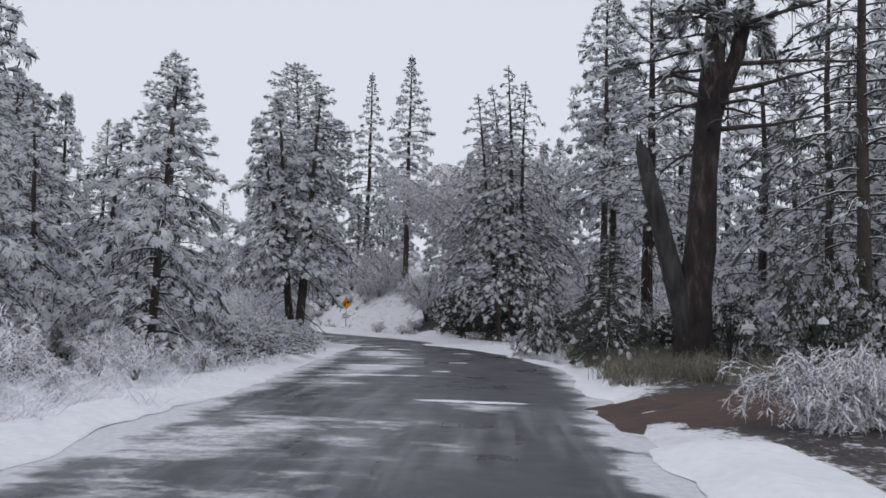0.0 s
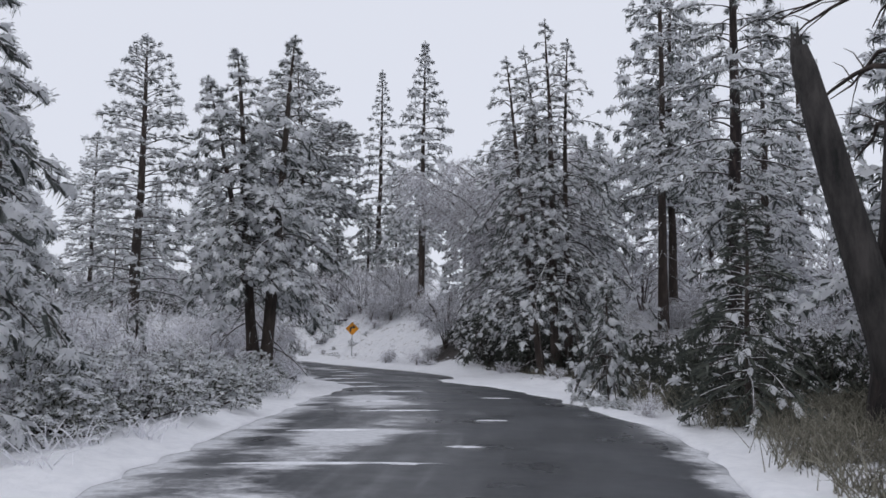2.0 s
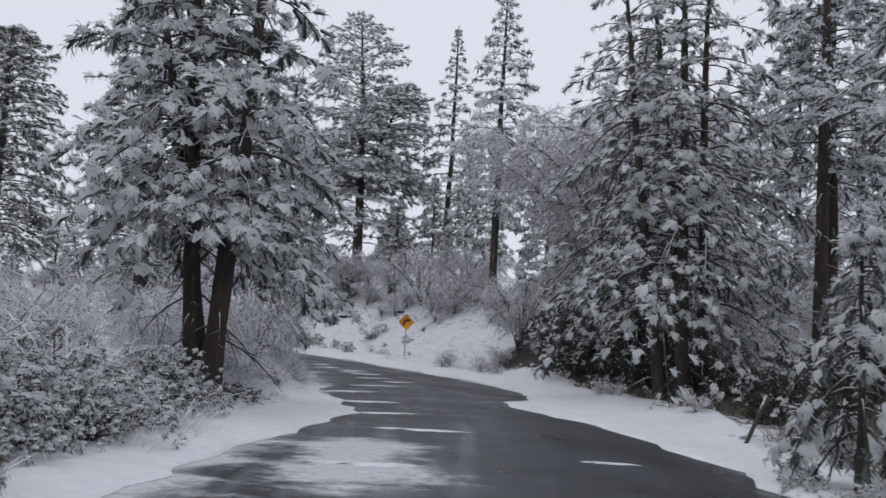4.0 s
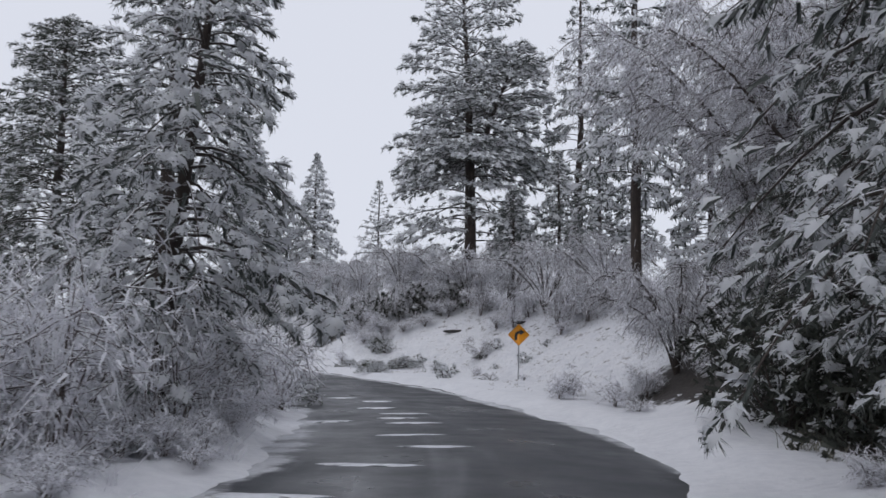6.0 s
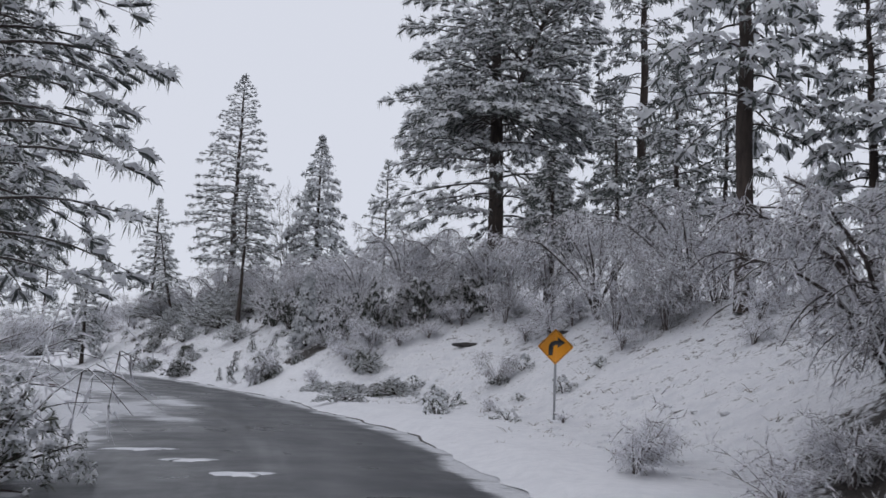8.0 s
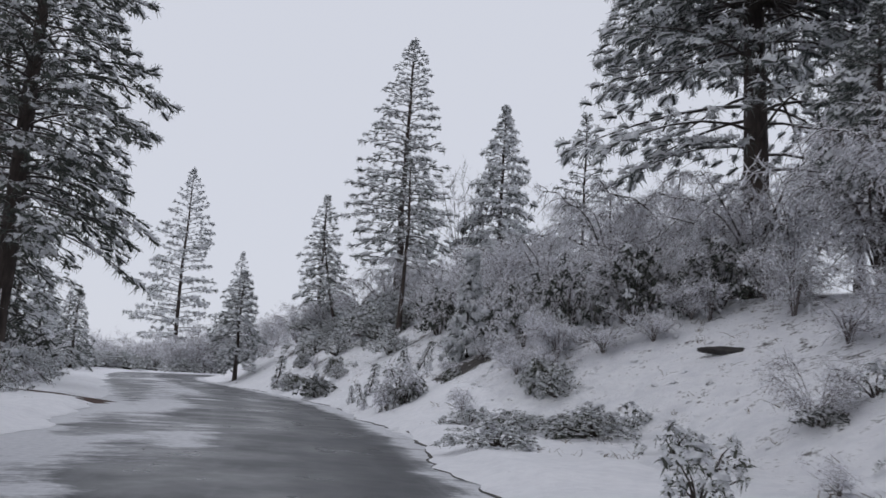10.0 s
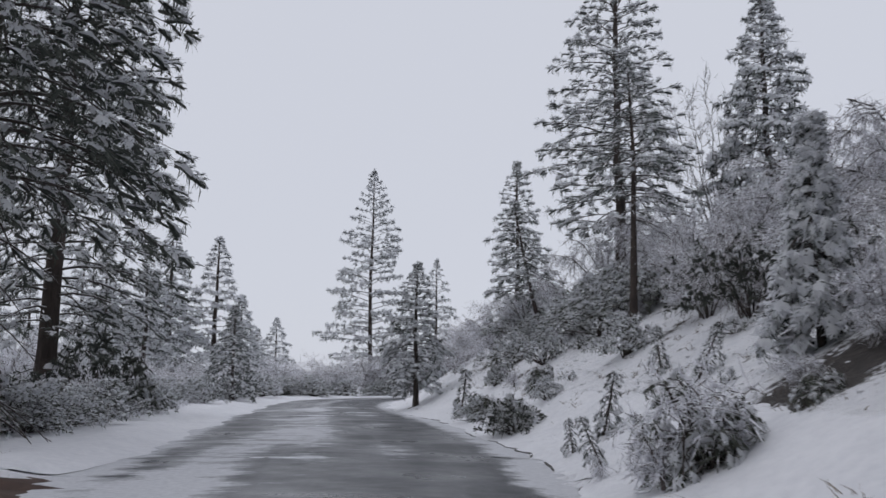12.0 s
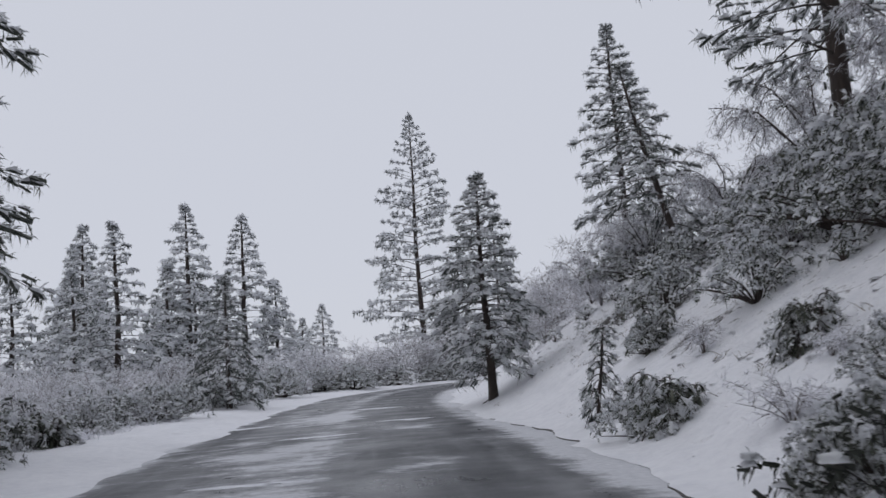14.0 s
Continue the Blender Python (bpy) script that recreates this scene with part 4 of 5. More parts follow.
# ---- named pines, from the start of the road to its end ----
LADEN = "snow-laden pine with drooping white-tipped boughs"
YOUNG = pine(-6.3, 21.8, 7.2, 0.7, 2.3, 21, "young pine heavily laden with snow beside the road", boughs=72, tufts=10, tuft=0.37, snow=1.7, droop=0.5, lean=(0.35, 0.1), thick=0.11, bare=4, mitten=0.12)
pine(-5.9, 35.6, 10.3, 3.1, 2.5, 22, "twin-stemmed pine laden with snow at the road edge", boughs=190, tufts=9, tuft=0.41, snow=1.5, droop=0.45, thick=0.2, bare=4,
     stems=[((0, 0, 0), (-1.1, 0.5, 10.1), 0.17), ((0.22, 0, 0), (0.75, 0.2, 10.4), 0.19), ((0.1, 0.25, 0), (-1.9, 0.3, 9.2), 0.13)], mitten=0.08)
pine(-20.1, 59.3, 19.2, 3.2, 4.6, 23, "tall open-crowned pine with snow on its boughs", boughs=147, tufts=7, tuft=0.54, snow=1.7, droop=0.22, thick=0.36, blunt=0.6, bare=14)
pine(-8.4, 44.2, 8.6, 1.8, 2.6, 24, LADEN, boughs=112, tufts=11, tuft=0.31, snow=1.7, droop=0.45, thick=0.14, lean=(0.7, 0.3), mitten=0.12)
pine(9.5, 42.8, 19.0, 6.3, 3.6, 25, "tall pine with a straight bare trunk and dead lower branches", boughs=98, tufts=6, tuft=0.54, snow=1.7, droop=0.3, thick=0.33, bare=40, bark=OLD_BARK)
pine(3.2, 44.0, 14.0, 2.6, 3.8, 26, "many-stemmed pine clump hung with snow", boughs=240, tufts=9, tuft=0.37, snow=1.35, droop=0.5, bare=6,
     stems=[((0, 0, 0), (-0.5, 0, 14.1), 0.18), ((0.5, 0.3, 0), (0.4, 0, 13.3), 0.16), ((-0.5, 0.1, 0), (-2.0, 0, 12.6), 0.15), ((0.2, 0.8, 0), (-1.3, 1.2, 13.4), 0.15)], mitten=0.06)
pine(3.55, 31.6, 3.1, 0.8, 0.95, 27, "small drooping pine sapling bowed by snow", "pine saplings", boughs=56, tufts=5, tuft=0.26, snow=0.8, droop=0.8, thick=0.04, name="pine_sapling", bare=2, mitten=0.45)
pine(5.1, 25.7, 3.7, 0.5, 1.3, 28, "green young pine with little snow", "pine saplings", boughs=84, tufts=6, tuft=0.33, snow=0.22, droop=0.35, thick=0.05, needles=GREEN_NEEDLES, name="pine_sapling")
pine(9.1, 54.0, 21.5, 7.0, 3.8, 29, LADEN, boughs=112, tufts=6, tuft=0.59, snow=1.7, droop=0.3, thick=0.26, bare=14, far=True)
pine(9.9, 55.6, 20.0, 6.0, 3.4, 30, LADEN, boughs=105, tufts=6, tuft=0.59, snow=1.7, droop=0.3, thick=0.24, bare=14, far=True)
pine(2.4, 50.2, 12.0, 0.6, 3.3, 31, "dense green-grey pine with snow-bent boughs", boughs=210, tufts=14, tuft=0.31, snow=0.7, droop=0.45, thick=0.17, needles=GREEN_NEEDLES)
pine(-4.4, 69.6, 19.3, 5.0, 3.4, 32, LADEN, boughs=112, tufts=6, tuft=0.59, snow=1.7, droop=0.3, far=True)
pine(-9.6, 84.6, 20.6, 4.0, 3.0, 33, LADEN, boughs=112, tufts=6, tuft=0.59, snow=1.0, droop=0.3, far=True)
pine(-15.9, 83.0, 25.3, 3.8, 5.7, 34, "tall broad pine on the bank with a dark trunk", boughs=276, tufts=11, tuft=0.56, snow=1.5, droop=0.25, thick=0.42, blunt=0.42, bare=14,
     stems=[((0, 0, 0), (-1.0, 0, 21.3), 0.42), ((0.2, 0, 9), (3.0, -0.5, 15.5), 0.15)])
pine(-26.2, 91.8, 13.7 - 4.6, 1.5, 2.0, 35, "thin sparse young conifer dusted with snow", boughs=84, tufts=4, tuft=0.37, snow=0.9, droop=0.1, thick=0.09, far=True)
pine(-36.6, 101.0, 13.0, 2.0, 3.1, 36, LADEN, boughs=150, tufts=8, tuft=0.54, snow=1.5, droop=0.3, far=True)
pine(-42.4, 98.6, 18.2, 3.0, 4.4, 37, "tall pointed pine on the bank, snow on each tier", boughs=161, tufts=8, tuft=0.47, snow=1.35, droop=0.18, thick=0.26, blunt=0.75, bare=8)
pine(-37.1, 92.6, 9.5, 4.5, 2.4, 38, "slim dark pine on the bank", boughs=63, tufts=5, tuft=0.46, snow=0.9, droop=0.25, thick=0.14, bare=10)
pine(-54.8, 104.3, 10.5, 2.0, 2.5, 39, "upright pine on the bank with snowy tufts", boughs=119, tufts=5, tuft=0.46, snow=1.35, droop=0.2, thick=0.15)
pine(-49.0, 100.3, 7.0, 1.8, 1.9, 40, "leaning pine on the crest of the bank", boughs=77, tufts=5, tuft=0.43, snow=0.9, droop=0.3, thick=0.12, lean=(-1.5, -0.4))
pine(-53.6, 95.9, 7.6, 1.4, 2.3, 41, "small bushy pine standing at the road edge", boughs=125, tufts=7, tuft=0.42, snow=1.4, droop=0.3, thick=0.14, bare=2)
pine(-98.6, 123.8, 26.3, 3.0, 6.2, 42, "tall open pine beyond the bend", boughs=133, tufts=9, tuft=0.66, snow=1.5, droop=0.10, thick=0.3, blunt=0.75, bare=14, far=True)
pine(-104.5, 138.0, 17.8, 3.0, 4.0, 43, LADEN, boughs=98, tufts=5, tuft=0.67, snow=1.35, droop=0.2, far=True)
pine(-38.5, 72.5, 20.5, 5.2, 5.0, 44, "large dark pine with a broad ragged crown", boughs=250, tufts=13, tuft=0.50, snow=0.7, droop=0.3, thick=0.42, blunt=0.38, bare=26, needles=GREEN_NEEDLES)
pine(-51.5, 77.6, 20.0, 3.2, 5.3, 45, "large open pine with long layered boughs", boughs=172, tufts=13, tuft=0.48, snow=0.8, droop=0.28, thick=0.40, blunt=0.5, bare=22, needles=GREEN_NEEDLES)
pine(-68.3, 92.8, 6.0, 0.6, 2.0, 46, "small pine white with snow among bushes", boughs=112, tufts=5, tuft=0.41, snow=0.85, droop=0.35, far=True)
pine(-25.1, 81.8, 3.7, 0.4, 0.85, 47, "small drooping sapling covered with snow", "pine saplings", boughs=84, tufts=7, tuft=0.32, snow=1.8, droop=0.8, thick=0.05, name="pine_sapling", mitten=0.5)
BOWED = pine(-43.5, 90.3, 1.9, 0.3, 0.6, 48, "small bowed sapling covered with snow", "pine saplings", lean=(0.75, -0.35), boughs=36, tufts=4, tuft=0.22, snow=0.9, droop=0.8, thick=0.03, name="pine_sapling")
for k, (x, y, s) in enumerate(((-29.4, 81.8, 0.68), (-28.2, 83.1, 0.62), (-30.4, 85.0, 0.6), (-27.4, 79.5, 0.45), (-29.3, 80.9, 0.4))):
    copy_thing(BOWED, pose(x, y, height_at(x, y) - 0.05, 0, 0, 80 * k) @ Matrix.Diagonal((s, s, s, 1)))
for k, (x, y, tall, reach) in enumerate(((-9.6, 78.5, 8.5, 1.9), (-11.8, 77.6, 6.5, 1.7), (-7.0, 76.5, 9.5, 2.0), (-12.8, 80.5, 6.5, 1.6), (-5.6, 79.5, 9.5, 2.0))):
    pine(x, y, tall, 2.6, reach, 50 + k, "slender pine in a stand on the bank", "stand of pines on the bank", far=True, boughs=91, tufts=6, tuft=0.46, snow=0.8, droop=0.3, thick=0.12)

pine(11.6, 24.6, 16.5, 3.0, 3.6, 60, "dark pine at the wood's edge with drooping twigs", boughs=98, tufts=5, tuft=0.46, snow=0.35, droop=0.4, thick=0.2, bare=16)
pine(13.5, 31.5, 15.0, 2.5, 3.2, 61, "dark pine at the wood's edge with drooping twigs", boughs=84, tufts=5, tuft=0.46, snow=0.45, droop=0.35, thick=0.18, bare=12, far=True)

# ---- the wood behind: a few grown forms, copied ----
FORMS = []
for k, (tall, low, reach, blunt, snow) in enumerate(((14, 1.6, 3.0, 0.8, 0.75), (12, 1.0, 3.0, 0.75, 0.7), (16, 3.0, 3.3, 0.7, 0.6), (11, 0.8, 2.6, 0.9, 0.8), (15, 2.0, 2.8, 0.8, 0.7))):
    FORMS.append(pine(*((-24, 36), (-31, 44), (-27, 52), (-36, 57), (-21, 31))[k], tall, low, reach, 70 + k, "pine of the wood, grey-white with snow", "pines of the wood", boughs=86, tufts=6, tuft=0.64, snow=1.75, droop=0.3, far=True))


def young_pines():
    for k, (x, y, s) in enumerate(((-8.7, 18.2, 0.85), (-8.3, 26.6, 0.75), (-10.6, 24.6, 0.95), (-13.2, 27.0, 1.1), (-9.9, 19.6, 0.85), (-11.8, 31.5, 1.1))):
        copy_thing(YOUNG, pose(x, y, height_at(x, y) - 0.08, 0, 0, 70 * k + 40) @ Matrix.Diagonal((s, s, s, 1)))


young_pines()


def wood():
    rng = np.random.default_rng(5)
    spots = []

    def fill(count, box, clear):
        tries = 0
        while count and tries < 4000:
            tries += 1
            x, y = rng.uniform(box[0], box[1]), rng.uniform(box[2], box[3])
            past = beside(x, y)[2][0]
            if past < clear or any((x - a) ** 2 + (y - b) ** 2 < 12 for a, b in spots):
                continue
            spots.append((x, y))
            count -= 1

    fill(10, (-30, -13, 28, 56), 9)
    fill(4, (-40, -24, 34, 60), 12)
    fill(9, (12, 34, 36, 80), 9)
    fill(7, (14, 30, 18, 40), 9)
    fill(7, (2, 26, 66, 100), 12)
    for k, (x, y) in enumerate(spots):
        s = rng.uniform(0.7, 1.05)
        copy_thing(FORMS[k % len(FORMS)], pose(x, y, height_at(x, y) - 0.1, 0, 0, rng.uniform(0, 360)) @ Matrix.Diagonal((s, s, s * rng.uniform(0.9, 1.15), 1)))
    for k, (x, y, s) in enumerate(((12.6, 36.0, 1.0), (15.6, 40.5, 1.1), (12.2, 48.0, 1.0), (17.6, 34.0, 1.1), (14.6, 29.0, 0.9), (19.5, 44.0, 1.1))):
        copy_thing(FORMS[k % len(FORMS)], pose(x, y, height_at(x, y) - 0.1, 0, 0, 65 * k) @ Matrix.Diagonal((s, s, s, 1)))
    for k, (x, y, s) in enumerate(((0.6, 66.5, 0.85), (-1.4, 69.0, 0.8), (2.8, 64.6, 0.8), (4.0, 70.5, 0.95), (6.0, 63.0, 0.9), (1.6, 74.0, 0.95), (7.5, 67.0, 0.9))):
        copy_thing(FORMS[(1, 3, 0)[k % 3]], pose(x, y, height_at(x, y) - 0.1, 0, 0, 77 * k) @ Matrix.Diagonal((s, s, s, 1)))
    for k, (x, y, s) in enumerate(((-125, 117, 1.55), (-118, 106, 1.35), (-121, 109, 1.45), (-112, 96, 1.3), (-108, 90, 1.1), (-103, 84, 1.15), (-130, 123, 1.35), (-128, 112, 1.1), (-170, 150, 1.3), (-174, 148, 1.25),
                                   (-77.7, 90.4, 0.75), (-83.2, 89.5, 0.8), (-90.6, 91.8, 0.85), (-142, 112, 1.2), (-92, 76, 1.0))):
        copy_thing(FORMS[(0, 3, 4, 1, 3)[k % 5]], pose(x, y, height_at(x, y) - 0.1, 0, 0, 50 * k) @ Matrix.Diagonal((s * 1.35, s * 1.35, s, 1)))


wood()

# ---- frosted broadleaf trees and bushes ----
def oak_parts(rng, tall, reach, limbs, boughs, twigs, shoots, rime, fine=0.0095):
    """A leafless spreading tree: arching limbs, boughs that droop from them, twigs and shoots, and the snow along them."""
    wood, thin, white = Geo(), Geo(), Geo()
    roots, tips = [], []
    for k in range(limbs):
        az = 2 * math.pi * (k + rng.uniform(-0.3, 0.3)) / limbs
        out = np.array([math.cos(az), math.sin(az), 0])
        r, h = reach * rng.uniform(0.55, 1.0), tall * rng.uniform(0.62, 1.0)
        s = np.linspace(0, 1, 7)
        line = (s ** 1.35 * r)[:, None] * out + (h * (1.75 * s - 0.85 * s ** 2.2))[:, None] * np.array([0, 0, 1.0])
        line += np.cumsum(rng.normal(0, 0.035 * tall, (7, 3)), axis=0) * s[:, None] * (1, 1, 0.5)
        wood.tube(line, (0.0065 * tall) * (1 - s) ** 0.8 + 0.012, 6)
        for _ in range(boughs):
            u = rng.uniform(0.22, 1.0)
            p = np.array([np.interp(u, s, line[:, c]) for c in range(3)])
            d = out * rng.uniform(0.2, 1.1) + rng.normal(0, 0.75, 3) * (1, 1, 0.35)
            d *= reach * rng.uniform(0.14, 0.36) / (np.linalg.norm(d) + 1e-9)
            q = np.linspace(0, 1, 5)
            arc = p + q[:, None] * d + ((0.35 * q - 0.85 * q ** 2) * np.linalg.norm(d))[:, None] * np.array([0, 0, 1.0])
            wood.tube(arc, 0.014 * (1 - q) + 0.004, 3)
            w = rng.uniform(0.1, 1.0, twigs)
            a0 = np.stack([np.interp(w, q, arc[:, c]) for c in range(3)], 1)
            e = 0.7 * d / np.linalg.norm(d) + rng.normal(0, 1.0, (twigs, 3))
            e[:, 2] -= 0.15 + 0.45 * w
            e *= (rng.uniform(0.2, 0.5, twigs) / np.linalg.norm(e, axis=1))[:, None]
            roots.append(a0), tips.append(e)
    p, e = np.vstack(roots), np.vstack(tips)
    # each twig carries shoots along its length, all hung a little
    n = len(p)
    at = np.repeat(np.arange(n), shoots)
    u = rng.uniform(0.0, 1.0, len(at))
    root = p[at] + e[at] * u[:, None] - np.array([0, 0, 0.12]) * (u ** 2)[:, None]
    way = e[at] * 0.22 + rng.normal(0, 0.08, (len(at), 3)) - (0, 0, 0.03)
    root, way = np.vstack([p, root]), np.vstack([e, way])
    side = np.cross(way, rng.normal(0, 1, way.shape))
    side /= np.linalg.norm(side, axis=1)[:, None] + 1e-9
    thin.soup(np.stack([root - side * fine * 0.5, root + side * fine * 0.5, root + way], 1)[rng.random(len(root)) < 0.62])
    s = rng.random(len(root)) < rime
    flat = np.cross(way[s], (0, 0, 1.0)) + rng.normal(0, 0.25, (s.sum(), 3)) * np.linalg.norm(way[s], axis=1)[:, None]
    flat /= np.linalg.norm(flat, axis=1)[:, None] + 1e-9
    wide, up = fine * rng.uniform(0.7, 1.7, (s.sum(), 1)), np.array([0, 0, fine])
    mid, far = root[s] + way[s] * 0.5 + up, root[s] + way[s] + up
    white.soup(np.stack([root[s] + up, mid - flat * wide, mid + flat * wide], 1))
    white.soup(np.stack([mid + flat * wide, mid - flat * wide, far], 1))
    return wood, thin, white


def oak(x, y, tall, reach, seed, label, limbs=9, boughs=17, twigs=11, shoots=9, rime=0.72, name="frosted_oak", z=None):
    ob = thing(name, x, y, (height_at(x, y) if z is None else z) - 0.1, label, "tree", "frosted trees")
    wood, thin, white = oak_parts(np.random.default_rng(seed), tall, reach, limbs, boughs, twigs, shoots, rime)
    stuff(part("branch_work", wood, BOUGH, ob, "dark crooked limbs", True))
    stuff(part("twig_work", thin, TWIGS, ob, "brown leafless twigs"))
    stuff(part("frost", white, FROST, ob, "white frost along the twigs"))
    return ob


oak(0.9, 58.2, 10.5, 5.6, 101, "large leafless oak with drooping frosted twigs", limbs=16, boughs=54, twigs=14)
oak(2.6, 54.4, 8.5, 4.4, 106, "leafless frosted tree leaning over the bank", limbs=14, boughs=46, twigs=12, rime=0.6)
oak(4.6, 62.5, 10.0, 4.8, 102, "leafless frosted tree on the bank", limbs=10, boughs=24, twigs=10)
oak(-1.9, 58.0, 3.9, 2.5, 104, "low spreading frosted tree on the bank", limbs=12, boughs=16, twigs=10, shoots=8, name="frosted_tree")

CREST = [oak(*verge(131, 9.2), 4.2, 2.9, 107, "spreading frosted tree on the crest of the bank", limbs=11, boughs=17, twigs=10, shoots=8, rime=0.7, name="frosted_tree"),
         oak(*verge(150, 8.6), 3.8, 2.6, 108, "spreading frosted tree on the crest of the bank", limbs=10, boughs=17, twigs=10, shoots=8, rime=0.72, name="frosted_tree")]
for k, (run, past, s, high) in enumerate(((127.5, 10.0, 1.0, 0.9), (134.5, 9.6, 1.0, 1.0), (138, 9.0, 0.9, 0.95), (141.5, 9.4, 1.05, 1.05), (145, 8.8, 1.0, 1.15), (147.6, 10.5, 1.0, 1.2), (153.5, 8.4, 0.9, 1.0), (157, 8.9, 0.9, 1.0),
                                         (161, 8.2, 0.8, 1.0), (165, 8.6, 0.9, 1.1), (169, 8.0, 0.8, 1.1), (173, 7.6, 0.8, 1.0), (178, 6.8, 0.75, 0.9), (184, 6.0, 0.7, 0.9))):
    x, y = verge(run, past)
    copy_thing(CREST[k % 2], pose(x, y, height_at(x, y) - 0.1, 0, 0, 111 * k) @ Matrix.Diagonal((s, s, s * high, 1)))

bare_bush(-38.4, 100.2, 12.0, 1.9, 105, "tall upright leafless tree with thin bare tops", "frosted trees", stems=14, splits=9, twigs=9, droop=-0.6, frost=0.5, name="bare_tree", category="tree")

GREY = "leafless bush white with frost"
TALLS = [bare_bush(*((-12.5, 24), (-14, 29), (-11.5, 38), (-15, 42))[k], 3.0, 1.9, 110 + k, GREY, stems=9, splits=8, twigs=5, droop=0.2 + 0.08 * k, fine=0.0150, brown=0.15) for k in range(4)]
LOWS = [bare_bush(*((-7.2, 18), (-7.6, 26.4), (-6.9, 29.5), (-8.4, 38.5))[k], 1.1, 0.9, 120 + k, "low frosted bush in the snow", "low frosted bushes", name="low_bush", stems=9, splits=6, twigs=8, droop=0.3, fine=0.0085) for k in range(4)]
SHRUBS = [green_bush(*((-6.8, 24), (-7.0, 27.8), (-6.4, 31.5), (-7.6, 30))[k], 0.95, 0.85, 130 + k, "evergreen shrub capped with snow", clumps=360, leaf=0.085, snow=0.97) for k in range(4)]
THICKETS = [bare_bush(*((-15.6, 34), (-17, 48))[k], 3.4, 2.1, 160 + k, "tall dense thicket grey with frost on the bank", "frosted thickets", stems=12, splits=12, twigs=8, droop=0.3, frost=0.65, fine=0.0115, name="frosted_thicket", category="thicket", brown=0.65) for k in range(2)]
SMALL = [green_bush(*((-12.6, 69.6), (-14, 71.8), (-25.5, 79.2))[k], 0.5, 0.5, 140 + k, "small green shrub poking out of the snow", "small shrubs", clumps=26, leaf=0.12, snow=0.9) for k in range(3)]


# near-black bushes that stand in for shade in the hollows under the trees
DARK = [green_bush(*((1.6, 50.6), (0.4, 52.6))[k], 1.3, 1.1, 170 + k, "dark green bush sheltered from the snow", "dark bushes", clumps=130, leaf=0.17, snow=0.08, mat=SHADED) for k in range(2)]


def droop_shrub(x, y, tall, reach, seed, label):
    """A low shrub of arching sprays, weighed down by snow."""
    rng = np.random.default_rng(seed)
    ob = thing("drooping_shrub", x, y, height_at(x, y) - 0.05, label, "shrub", "drooping shrubs")
    stems = []
    for k in range(6):
        a, r = 1.05 * k + rng.uniform(-0.3, 0.3), reach * rng.uniform(0.15, 0.6)
        stems.append(((0.05 * math.cos(a), 0.05 * math.sin(a), 0), (r * math.cos(a), r * math.sin(a), tall * rng.uniform(0.5, 0.85)), 0.018))
    trunk, limbs, green, white = pine_parts(rng, stems, 0.1 * tall, reach * 0.8, 78, 3, 0.27, 0.8, 0.9, blunt=0.5, mitten=0.1)
    stuff(part("stem_work", trunk, BARK, ob))
    stuff(part("branch_work", limbs, BOUGH, ob))
    part("foliage", green, LEAVES, ob, "dark dull green sprays")
    stuff(part("snow", white, RIMED, ob, "white snow on the arching sprays", soft=True))
    return ob


DROOPS = [droop_shrub(-24.6, 78.0, 1.35, 0.9, 181, "drooping dark shrub bowed down by snow"), droop_shrub(-40.6, 89.0, 1.1, 0.8, 182, "drooping dark shrub bowed down by snow")]


def put(forms, x, y, s=1.0, high=1.0, k=0):
    copy_thing(forms[k % len(forms)], pose(x, y, height_at(x, y) - 0.03, 0, 0, (k * 97) % 360) @ Matrix.Diagonal((s, s, s * high, 1)))


